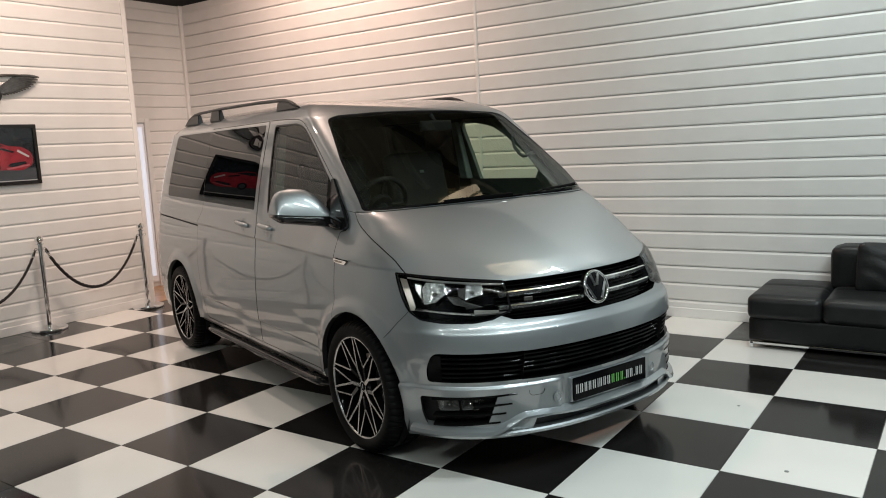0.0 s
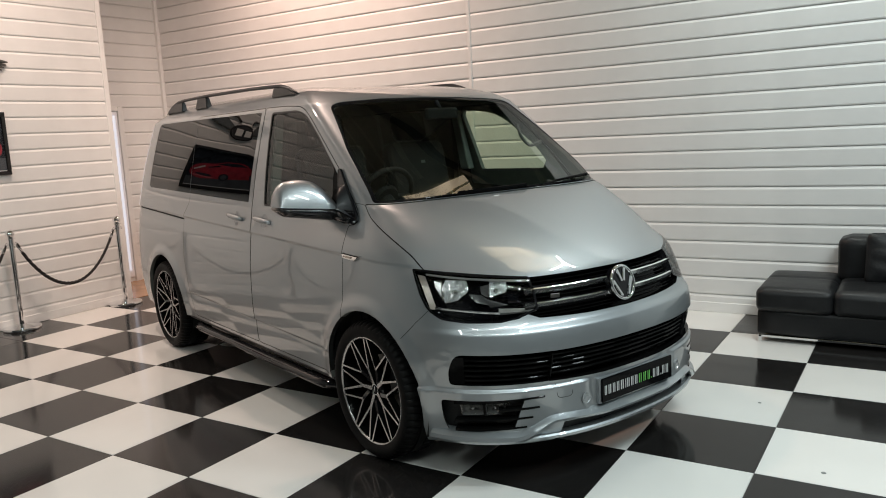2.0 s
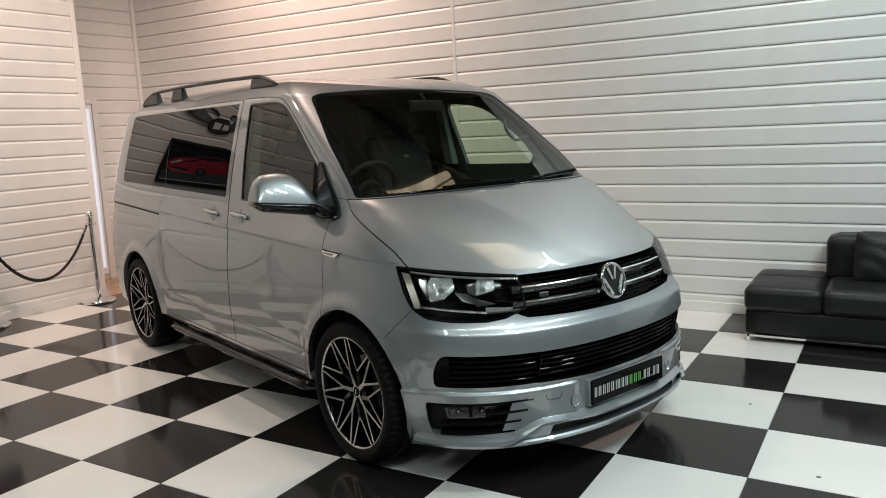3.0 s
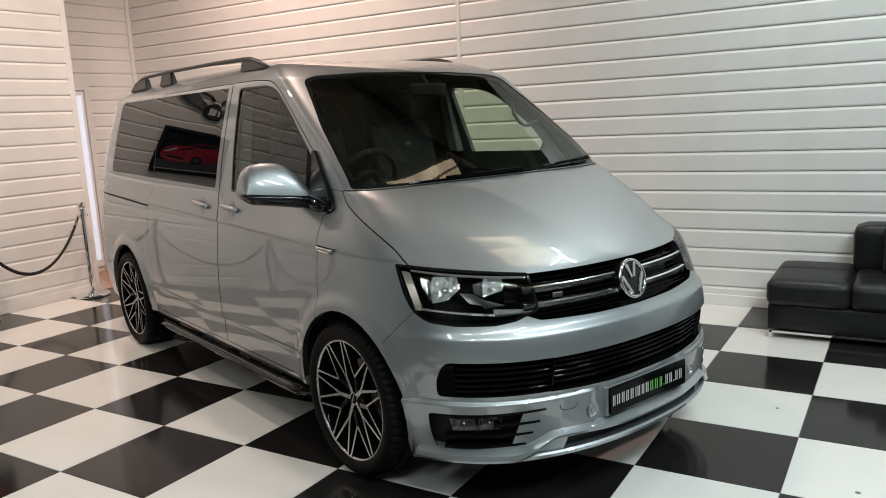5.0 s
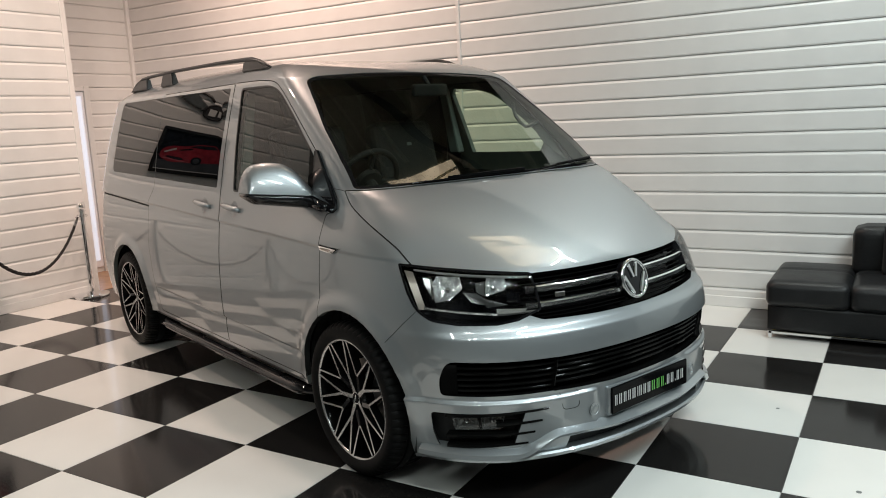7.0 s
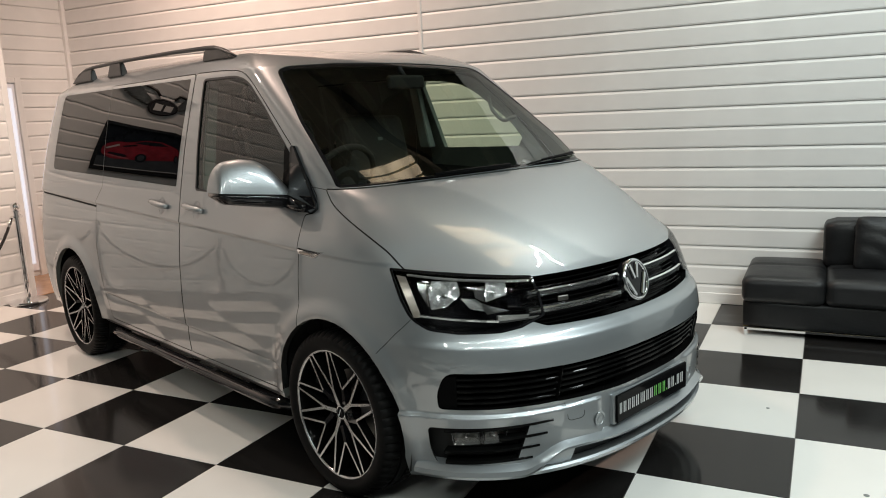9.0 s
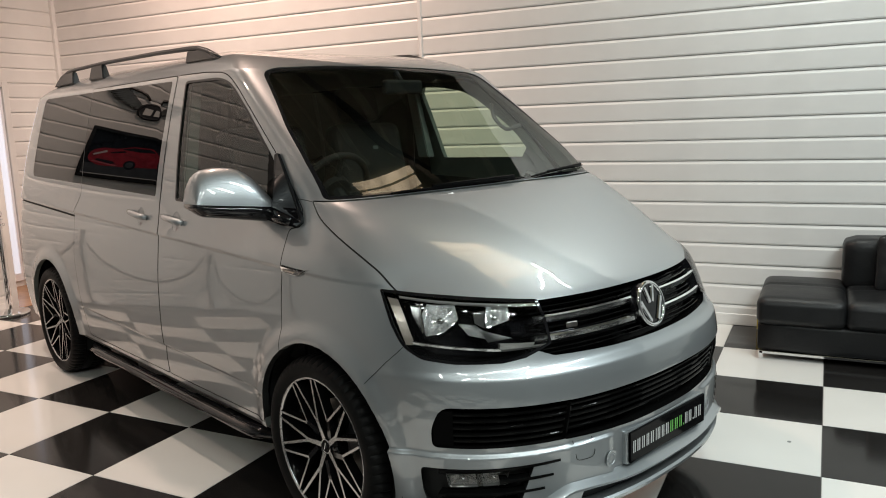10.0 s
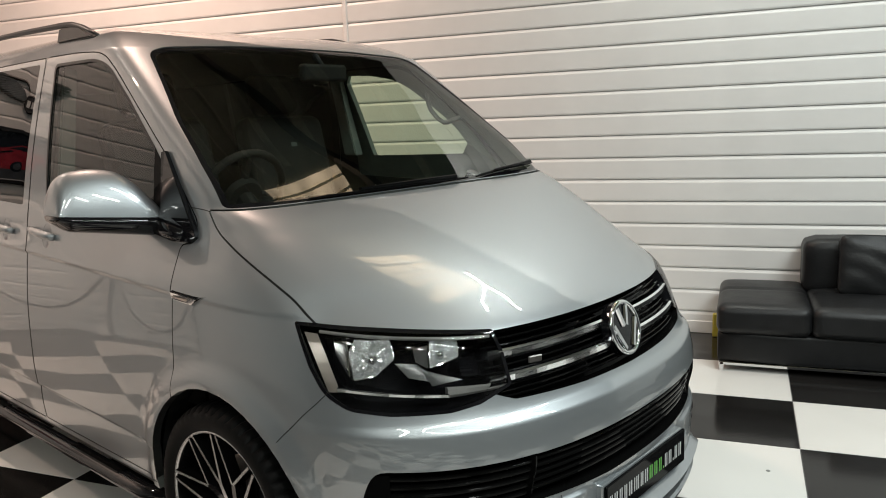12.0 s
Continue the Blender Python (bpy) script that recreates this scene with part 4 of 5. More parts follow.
# parking sensors and the washer cap outline
for y in (-0.325, 0.36):
    m = Matrix.Translation(front_at(y, 0.376, 0.0)) @ skin_normal(front_at(y, 0.376)).to_track_quat("Z", "Y").to_matrix().to_4x4()
    bm = bmesh.new()
    lathe(bm, [(0.030, 0.0), (0.030, 0.002), (0.022, 0.0025), (0.017, -0.004), (0.016, 0.001), (0.010, 0.003)], 28, m)
    part("parking_sensor", bm, M["paint"], van, smooth=False)
bm = bmesh.new()
pts = [front_at(y, z, 0.0006) for y, z in rounded([(-0.475, 0.474), (-0.475, 0.405), (-0.40, 0.405), (-0.40, 0.474)], (0.0, 0.022, 0.022, 0.0))]
for a, b in zip(pts, pts[1:]):
    tube(bm, [a, b], 0.0012, 4)
part("tow_eye_cover", bm, M["seam"], van)


# ---- apron lip ----
def lip_path(z):
    pts = [Vector((x, y, 0)) for x, y in outline(z) if x > 0.414 and y > -0.97]
    pts = pts + [Vector((p.x, -p.y, 0)) for p in pts[1:]]
    pts.sort(key=lambda p: math.atan2(p.y, p.x + 0.3))
    return pts


def lip(bm, profile, span=2.0, base=0.30, out=0.014):
    """A moulding round the nose; profile gives the section for a distance |y| from the middle."""
    pts = [p for p in lip_path(base) if abs(p.y) < span]
    rings = []
    for i, p in enumerate(pts):
        t = (pts[min(i + 1, len(pts) - 1)] - pts[max(i - 1, 0)]).normalized()
        n = Vector((t.y, -t.x, 0))
        rings.append([bm.verts.new(p + n * (out + o) + Vector((0, 0, z))) for o, z in profile(abs(p.y))])
    m = len(rings[0])
    for a, b in zip(rings, rings[1:]):
        for k in range(m):
            j = (k + 1) % m
            bm.faces.new((a[k], a[j], b[j], b[k]))
    bm.faces.new(rings[0])
    bm.faces.new(list(reversed(rings[-1])))
    bmesh.ops.recalc_face_normals(bm, faces=bm.faces)
    return bm


def lip_section(y):
    k = soft((0.64 - y) / 0.16)
    c = soft((0.45 - y) / 0.25)
    top = 0.268 + 0.062 * k - 0.012 * c
    low = 0.222 + 0.078 * k - 0.012 * c
    return [(-0.03, top + 0.012), (0.004, top), (0.026, top - 0.014), (0.030, low + 0.014), (0.020, low), (-0.06, low)]


spoiler = part("spoiler", lip(bmesh.new(), lip_section), M["paint"], van, "silver front spoiler lip", smooth=True)
spoiler.data.set_sharp_from_angle(angle=radians(35))
part("splitter", lip(bmesh.new(), lambda y: [(-0.05, 0.243), (0.006, 0.243), (0.014, 0.236), (0.010, 0.222), (-0.05, 0.222)], 0.66), M["paint"], spoiler)
part("splitter_gap", lip(bmesh.new(), lambda y: [(-0.10, 0.31), (-0.035, 0.31), (-0.035, 0.235), (-0.10, 0.235)], 0.66), M["satin_black"], spoiler)

# underside, arch liners
part("underbody", boxed(-3.95, -0.80, 0.24, 0.47, 0.80, 0.36, bevel=0.02), M["satin_black"], van)
for s in (-1, 1):
    for cx in (0.0, -AXLE):
        bm = bmesh.new()
        rings = []
        for y in (0.895 * s, 0.60 * s):
            rings.append([bm.verts.new((cx + 0.01 + 0.425 * math.cos(a), y, 0.362 + 0.425 * math.sin(a))) for a in np.linspace(-0.35, math.pi + 0.35, 30)])
        for k in range(29):
            bm.faces.new((rings[0][k], rings[0][k + 1], rings[1][k + 1], rings[1][k]))
        bm.faces.new(rings[1])
        part("arch_liner", bm, M["interior"], van)
    # side step: a broad black tube with turned-in ends and tread pads
    y = 0.908 * s
    step = part("side_step", tube(bmesh.new(), [(-2.52, 0.80 * s, 0.27), (-2.47, 0.870 * s, 0.268), (-2.40, y, 0.268), (-2.30, y + 0.004 * s, 0.268), (-0.62, y + 0.004 * s, 0.268), (-0.52, y, 0.268), (-0.44, 0.870 * s, 0.268), (-0.40, 0.80 * s, 0.27)], 0.034, 12, flat=0.8), M["gloss_black"], van, "gloss black side step", smooth=True)
    for x0 in (-2.20, -1.10):
        part("tread_pad", boxed(x0, y - 0.020, 0.288, x0 + 0.40, y + 0.020, 0.297, bevel=0.004), M["grille_black"], step)
    part("sill", boxed(-2.63, min(0.80 * s, 0.895 * s), 0.300, -0.42, max(0.80 * s, 0.895 * s), 0.342, bevel=0.008), M["satin_black"], van)


# ---- wheels ----
def spoke(p, q, w0, w1, m=Matrix()):
    """One spoke from p to q in the wheel's face (x, z), with its outer face bright and its flanks black."""
    p, q = Vector(p), Vector(q)
    d = (q - p).normalized()
    side = Vector((-d.y, d.x))
    dark, bright = bmesh.new(), bmesh.new()

    def face_y(v):
        return 0.012 - 0.036 * min(1.0, v.length / 0.262)
    corners = [p - side * w0, q - side * w1, q + side * w1, p + side * w0]
    centre = [p, q, q, p]
    top = [Vector((c.x, face_y(e), c.y)) for c, e in zip(corners, centre)]
    low = [Vector((c.x + (c.x - e.x) * 0.35, face_y(e) + 0.035, c.y + (c.y - e.y) * 0.35)) for c, e in zip(corners, centre)]
    t, b = [dark.verts.new(v) for v in top], [dark.verts.new(v) for v in low]
    dark.faces.new(t), dark.faces.new(list(reversed(b)))
    for k in range(4):
        dark.faces.new((t[k], t[(k + 1) % 4], b[(k + 1) % 4], b[k]))
    bmesh.ops.recalc_face_normals(dark, faces=dark.faces)
    plate = [Vector((e.x + (c.x - e.x) * 0.80, face_y(e) - 0.0012, e.y + (c.y - e.y) * 0.80)) for c, e in zip(corners, centre)]
    f = bright.faces.new([bright.verts.new(v) for v in plate])
    f.normal_update()
    if f.normal.y > 0:
        f.normal_flip()
    return dark, bright


def make_wheel():
    turn = pose(0, 0, 0, 90, 0, 0)  # lathe height runs along -y
    sunk_in = pose(0, 0.026, 0, 90, 0, 0)
    bm = bmesh.new()
    lathe(bm, [(0.276, 0.020), (0.272, 0.024), (0.266, 0.021), (0.260, 0.010), (0.254, -0.02), (0.246, -0.06), (0.240, -0.20), (0.262, -0.215), (0.262, -0.21), (0.236, -0.195)], 64, turn, cap=False)
    wheel = part("wheel", bm, M["grille_black"], van, "black and diamond-cut alloy wheel on a low tyre", smooth=True)
    bm = bmesh.new()
    lathe(bm, [(0.2735, 0.0232), (0.2715, 0.0252), (0.2660, 0.0222), (0.2640, 0.0190)], 72, turn, cap=False)
    part("rim_edge", bm, M["alloy"], wheel, "bright machined rim edge", smooth=True)
    # tyre with cut shoulder blocks
    prof = [(0.268, 0.016), (0.276, 0.026), (0.292, 0.034), (0.312, 0.036), (0.330, 0.030), (0.342, 0.018), (0.3485, 0.004), (0.3510, -0.012), (0.3510, -0.038), (0.3450, -0.040), (0.3450, -0.048), (0.3518, -0.050),
            (0.3518, -0.090), (0.3450, -0.092), (0.3450, -0.102), (0.3518, -0.104), (0.3518, -0.144), (0.3450, -0.146), (0.3450, -0.154), (0.351, -0.156), (0.351, -0.182), (0.342, -0.206), (0.318, -0.222), (0.29, -0.22), (0.262, -0.205)]
    bm = bmesh.new()
    count = 240
    rings = []
    for r, h in prof:
        ring = []
        for k in range(count):
            cut = 0.008 if (k % 4 == 0 and r > 0.335 and (h > -0.039 or h < -0.155 or -0.145 < h < -0.103) and h < 0.025) else 0.0
            a = 2 * math.pi * (k + (h * 18 if h < 0 else 0)) / count
            ring.append(bm.verts.new(turn @ Vector(((r - cut) * math.cos(a), (r - cut) * math.sin(a), h))))
        rings.append(ring)
    for a, b in zip(rings, rings[1:]):
        for k in range(count):
            j = (k + 1) % count
            bm.faces.new((a[k], a[j], b[j], b[k]))
    bmesh.ops.recalc_face_normals(bm, faces=bm.faces)
    tyre = part("tyre", bm, M["rubber"], wheel, "low-profile black rubber tyre", smooth=True)
    tyre.data.set_sharp_from_angle(angle=radians(30))
    for k in range(5):
        a = radians(107.3 + 72 * k)

        def at(r, da):
            return (r * math.cos(a + radians(da)), r * math.sin(a + radians(da)))
        for p, q, w0, w1 in ((at(0.030, 0), at(0.112, 0), 0.0125, 0.010), (at(0.104, 2), at(0.266, 12), 0.0072, 0.0056), (at(0.104, -2), at(0.266, -12), 0.0072, 0.0056),
                             (at(0.122, 35), at(0.266, 17.5), 0.0052, 0.0052), (at(0.122, 37), at(0.266, 54.5), 0.0052, 0.0052)):
            dark, bright = spoke(p, q, w0, w1)
            part("spoke", dark, M["grille_black"], wheel)
            part("spoke_face", bright, M["alloy"], wheel)
        dark, bright = spoke(at(0.055, 20), at(0.135, 36), 0.010, 0.010)
        part("spoke", dark, M["gloss_black"], wheel)
        bright.free()
    bm = bmesh.new()
    lathe(bm, [(0.066, -0.04), (0.062, 0.004), (0.040, 0.012), (0.032, 0.013)], 40, sunk_in)
    part("hub", bm, M["gloss_black"], wheel, smooth=False)
    bm = bmesh.new()
    lathe(bm, [(0.031, 0.012), (0.031, 0.018), (0.027, 0.0195), (0.026, 0.017)], 40, sunk_in)
    part("centre_cap", bm, M["gloss_black"], wheel, "black centre cap with chrome ring")
    bm = bmesh.new()
    tube(bm, [sunk_in @ Vector((0.0265 * math.cos(q), 0.0265 * math.sin(q), 0.0185)) for q in np.linspace(0, 2 * math.pi, 33)[:-1]], 0.0016, 6, True)
    for p, q in (((-0.010, -0.016), (0.0, 0.018)), ((0.010, -0.016), (0.0, 0.018))):
        tube(bm, [Vector((p[0], 0.0075, p[1] + 0.002)), Vector((q[0], 0.0075, q[1] - 0.002))], 0.0018, 6)
    part("cap_ring", bm, M["chrome"], wheel)
    for k in range(5):
        a = radians(143.3 + 72 * k)
        bm = bmesh.new()
        lathe(bm, [(0.0095, -0.02), (0.0095, 0.006), (0.006, 0.009)], 6, Matrix.Translation((0.052 * math.cos(a), 0.026, 0.052 * math.sin(a))) @ turn)
        part("wheel_bolt", bm, M["satin_black"], wheel)
    bm = bmesh.new()
    lathe(bm, [(0.165, -0.10), (0.165, -0.080), (0.09, -0.077), (0.085, -0.066), (0.07, -0.064)], 48, turn)
    part("brake_disc", bm, M["disc"], wheel, "grey steel brake disc")
    bm = bmesh.new()
    for a0, a1 in ((0.2, 1.1),):
        pts = [(r * math.cos(a), y, r * math.sin(a)) for r, y in ((0.10, 0.045), (0.185, 0.045), (0.185, 0.11), (0.10, 0.11)) for a in (a0, a1)]
        box(bm, 0.09, 0.04, -0.065, 0.19, 0.12, 0.065, bevel=0.012, segments=2, m=pose(0, 0, 0, 0, -30, 0))
    part("brake_calliper", bm, M["steel_dark"], wheel)
    return wheel


wheel = make_wheel()
wheel.matrix_local = pose(0, -0.912, HUB_Z)
for x, s in ((-AXLE, -1), (0, 1), (-AXLE, 1)):
    copy_thing(wheel, pose(x, 0.912 * s, HUB_Z, 0, 37 if x < 0 else 0, 0 if s < 0 else 180))


# ---- mirrors, rails, handles, wipers ----
mirror_top = smooth_table((-1.128, -1.120, -1.098, -1.066, -1.011, -0.949, -0.914, -0.880, -0.855, -0.829, -0.795), (1.288, 1.334, 1.378, 1.396, 1.401, 1.393, 1.375, 1.344, 1.311, 1.280, 1.256))


def mirror_shell(s, lower=False):
    """The mirror's silver cap, or the black foot under it."""
    bm = bmesh.new()
    rings = []
    for t in 0.5 - 0.5 * np.cos(np.linspace(0, math.pi, 31)):
        y = -1.128 + 0.333 * t
        base, top = 1.268 - 0.036 * t, mirror_top(y)
        depth = 0.070 * math.sqrt(max(0.10, 1 - (abs(t - 0.45) / 0.60) ** 3.0))
        ring = []
        for a in np.linspace(0, math.pi, 19):
            c = math.cos(a)
            x = -0.450 + depth * c + 0.09 * (t - 0.4) - (0 if lower else 0.022 * math.sin(a))
            z = base + max(top - base, 0.004) * math.sin(a) ** 0.95
            if lower:
                z = base - 0.0015 - (0.046 + 0.018 * t) * math.sin(a) ** 0.5 * min(1.0, 0.45 + 5.0 * t)
                x = -0.450 + 0.985 * depth * c + 0.09 * (t - 0.4)
            ring.append(bm.verts.new((x, y * -s, z)))
        rings.append(ring)
    for a, b in zip(rings, rings[1:]):
        for k in range(18):
            bm.faces.new((a[k], a[k + 1], b[k + 1], b[k]))
        bm.faces.new((a[18], a[0], b[0], b[18]))
    bm.faces.new(rings[0])
    bm.faces.new(list(reversed(rings[-1])))
    bmesh.ops.recalc_face_normals(bm, faces=bm.faces)
    return bm


for s in (-1, 1):
    mirror = part("wing_mirror", mirror_shell(s), M["paint"], van, "silver door mirror with black foot", smooth=True)
    mirror.data.set_sharp_from_angle(angle=radians(50))
    part("mirror_foot", mirror_shell(s, True), M["gloss_black"], mirror, smooth=True)
    bm = tube(bmesh.new(), [(-0.44, 0.80 * s, 1.218), (-0.38, 0.825 * s, 1.212), (-0.30, 0.85 * s, 1.198), (-0.20, 0.862 * s, 1.190)], [0.036, 0.034, 0.028, 0.020], 12)
    part("mirror_arm", bm, M["gloss_black"], mirror, smooth=True)
    base = bmesh.new()
    outl = [(-0.365, 1.182), (-0.345, 1.262), (-0.348, 1.440), (-0.330, 1.445), (-0.140, 1.205), (-0.132, 1.187), (-0.155, 1.170), (-0.25, 1.166)]
    a = [base.verts.new(side_at(x, z, 0.014, s)) for x, z in outl]
    b = [base.verts.new(side_at(x, z, -0.004, s)) for x, z in outl]
    base.faces.new(a)
    for k in range(len(a)):
        base.faces.new((a[k], a[(k + 1) % len(a)], b[(k + 1) % len(a)], b[k]))
    bmesh.ops.recalc_face_normals(base, faces=base.faces)
    part("mirror_base", base, M["gloss_black"], mirror)
    # roof rail: one bar on three feet
    rail_y = 0.672 * s
    zr = ROOF_Z + CROWN * (1 - (0.672 / 0.780) ** 6)
    rail = part("roof_rail", tube(bmesh.new(), [(x, rail_y, z) for x, z in ((-1.00, 1.872), (-1.07, 1.897), (-1.14, 1.917), (-1.22, 1.934), (-1.30, 1.941), (-1.7, 1.952), (-2.4, 1.960), (-2.9, 1.957), (-3.04, 1.950), (-3.18, 1.922), (-3.29, zr + 0.004))],
                                         [0.007, 0.012, 0.016, 0.017, 0.015, 0.014, 0.014, 0.014, 0.014, 0.013, 0.008], 12, flat=0.8), M["satin_black"], van, "black roof rail on three feet", smooth=True)
    for low_x, high_x, high_z in (((-1.325, -0.995), (-1.315, -1.16), 1.930), ((-2.64, -2.40), (-2.60, -2.43), 1.955), ((-3.30, -2.92), (-3.08, -2.93), 1.945)):
        bm = bmesh.new()
        low = [bm.verts.new((x, y, zr - 0.014)) for x, y in ((low_x[0], rail_y - 0.024), (low_x[1], rail_y - 0.024), (low_x[1], rail_y + 0.024), (low_x[0], rail_y + 0.024))]
        top = [bm.verts.new((x, y, high_z)) for x, y in ((high_x[0], rail_y - 0.013), (high_x[1], rail_y - 0.013), (high_x[1], rail_y + 0.013), (high_x[0], rail_y + 0.013))]
        bm.faces.new(top), bm.faces.new(list(reversed(low)))
        for k in range(4):
            bm.faces.new((low[k], low[(k + 1) % 4], top[(k + 1) % 4], top[k]))
        bmesh.ops.bevel(bm, geom=list(bm.edges), offset=0.006, segments=2, affect="EDGES")
        part("rail_foot", bm, M["satin_black"], rail)
    # door handles over their cups
    for x0, x1 in ((-1.285, -1.075), (-1.685, -1.470)):
        xm = x0 + 0.135
        bm = bmesh.new()
        pts = [side_at(x, 1.146 - (x - x0) * 0.10, o, s) for x, o in ((x0, 0.002), (x0 + 0.015, 0.016), (x0 + 0.06, 0.024), (x0 + 0.13, 0.024), (x0 + 0.185, 0.018), (x1, 0.006))]
        tube(bm, pts, [0.009, 0.012, 0.014, 0.015, 0.016, 0.012], 12, flat=1.0)
        handle = part("door_handle", bm, M["paint"], van, smooth=True)
        bm = bmesh.new()
        rings = [[bm.verts.new(side_at(xm + 0.040 * k * math.cos(a), 1.128 + 0.047 * k * math.sin(a), o, s)) for a in np.linspace(0, 2 * math.pi, 25)[:-1]]
                 for k, o in ((1.0, -0.0005), (0.95, -0.001), (0.80, -0.0025), (0.5, -0.004))]
        for r1, r2 in zip(rings, rings[1:]):
            for k in range(24):
                bm.faces.new((r1[k], r1[(k + 1) % 24], r2[(k + 1) % 24], r2[k]))
        bm.faces.new(rings[-1])
        bmesh.ops.recalc_face_normals(bm, faces=bm.faces)
        part("handle_cup", bm, M["paint"], handle, smooth=True)
    # chrome repeater badge on the wing
    outl = [(-0.205, 1.030), (-0.06, 1.024), (-0.025, 1.028), (-0.09, 0.994), (-0.125, 0.994), (-0.205, 1.000)]
    bm = bmesh.new()
    a, b = [bm.verts.new(side_at(x, z, 0.010, s)) for x, z in inset(outl, 0.004)], [bm.verts.new(side_at(x, z, 0.0, s)) for x, z in outl]
    bm.faces.new(a)
    for k in range(len(a)):
        bm.faces.new((a[k], a[(k + 1) % len(a)], b[(k + 1) % len(a)], b[k]))
    bmesh.ops.recalc_face_normals(bm, faces=bm.faces)
    rep = part("side_repeater", bm, M["chrome"], van, "chrome side repeater")
    outl = inset([(-0.195, 1.022), (-0.10, 1.018), (-0.12, 1.002), (-0.195, 1.006)], 0.002)
    bm = bmesh.new()
    bm.faces.new([bm.verts.new(side_at(x, z, 0.0112, s)) for x, z in outl])
    part("repeater_lens", bm, M["indicator"], rep)

# wipers parked along the foot of the windscreen
def on_screen(y, z, off):
    q = skin_at((1.5, y, z), (-1, 0, 0))
    return q + skin_normal(q) * off


for y0, y1, z0, z1, rise in ((-0.56, 0.22, 1.277, 1.279, 0.0), (0.27, 0.745, 1.279, 1.300, 0.006)):
    ys = np.linspace(y0, y1, 12)
    bm = tube(bmesh.new(), [on_screen(y, z0 + (z1 - z0) * t + rise * math.sin(3 * t), 0.006) for t, y in zip(np.linspace(0, 1, 12), ys)], [0.003] + [0.0055] * 10 + [0.003], 8)
    wiper = part("wiper", bm, M["grille_black"], van, "black flat wiper blade")
    bm = tube(bmesh.new(), [on_screen(ys[k], z0 + (z1 - z0) * k / 11 + 0.004, 0.014) for k in (3, 5, 7, 10)], [0.005, 0.007, 0.008, 0.009], 8)
    part("wiper_arm", bm, M["grille_black"], wiper)
# joints of the wing: to the bumper below the lamp, and to the pillar
for s in (-1, 1):
    bm = tube(bmesh.new(), [side_at(x, z, 0.0002, s) for x, z in ((0.302, 0.676), (0.316, 0.694), (0.341, 0.720), (0.376, 0.757), (0.411, 0.790), (0.440, 0.822))], 0.0014, 6)
    part("shut_line", bm, M["seam"], van)
    bm = tube(bmesh.new(), [side_at(x, z, 0.0002, s) for x, z in ((-0.21, 1.275), (-0.17, 1.274), (-0.13, 1.271), (-0.096, 1.266))], 0.0014, 6)
    part("shut_line", bm, M["seam"], van)

# ---- cabin ----
part("cabin_floor", boxed(-3.85, -0.86, 0.40, -0.15, 0.86, 0.46), M["interior"], van)
part("bulkhead", boxed(-0.18, -0.84, 0.40, -0.12, 0.84, 1.16), M["interior"], van)
bm = bmesh.new()
sec = [(-0.10, 1.245), (-0.30, 1.235), (-0.46, 1.215), (-0.56, 1.16), (-0.60, 1.05), (-0.52, 0.85), (-0.50, 0.62), (-0.12, 0.62)]
rows = [[bm.verts.new((x - 0.10 * (abs(y) / 0.84) ** 3, y, z)) for x, z in sec] for y in np.linspace(-0.83, 0.83, 13)]
for a, b in zip(rows, rows[1:]):
    for k in range(len(sec)):
        bm.faces.new((a[k], a[(k + 1) % len(sec)], b[(k + 1) % len(sec)], b[k]))
bm.faces.new(rows[0]), bm.faces.new(list(reversed(rows[-1])))
bmesh.ops.recalc_face_normals(bm, faces=bm.faces)
dashboard = part("dashboard", bm, M["interior"], van, "dark grey plastic dashboard")
wheel_m = Matrix.Translation((-0.58, -0.39, 1.25)) @ pose(0, 0, 0, 0, -62, 0)
bm = tube(bmesh.new(), [wheel_m @ Vector((0.185 * math.cos(a), 0.185 * math.sin(a), 0)) for a in np.linspace(0, 2 * math.pi, 41)[:-1]], 0.016, 10, True)
steering = part("steering_wheel", bm, M["seat_black"], van, "black leather steering wheel", smooth=True)
bm = lathe(bmesh.new(), [(0.075, -0.03), (0.085, -0.005), (0.06, 0.02)], 24, wheel_m)
for a in (0.0, math.pi, -math.pi / 2):
    tube(bm, [wheel_m @ Vector((0.06 * math.cos(a + 1.57), 0.06 * math.sin(a + 1.57), 0)), wheel_m @ Vector((0.182 * math.cos(a + 1.57), 0.182 * math.sin(a + 1.57), 0))], 0.014, 8)
tube(bm, [wheel_m @ Vector((0, 0, -0.02)), (-0.42, -0.39, 1.10)], 0.04, 10)
part("steering_hub", bm, M["seat_black"], steering)


def cushion(bm, x0, y0, z0, x1, y1, z1, r, m=None):
    box(bm, x0, y0, z0, x1, y1, z1, bevel=r, segments=4, m=m)
    return bm


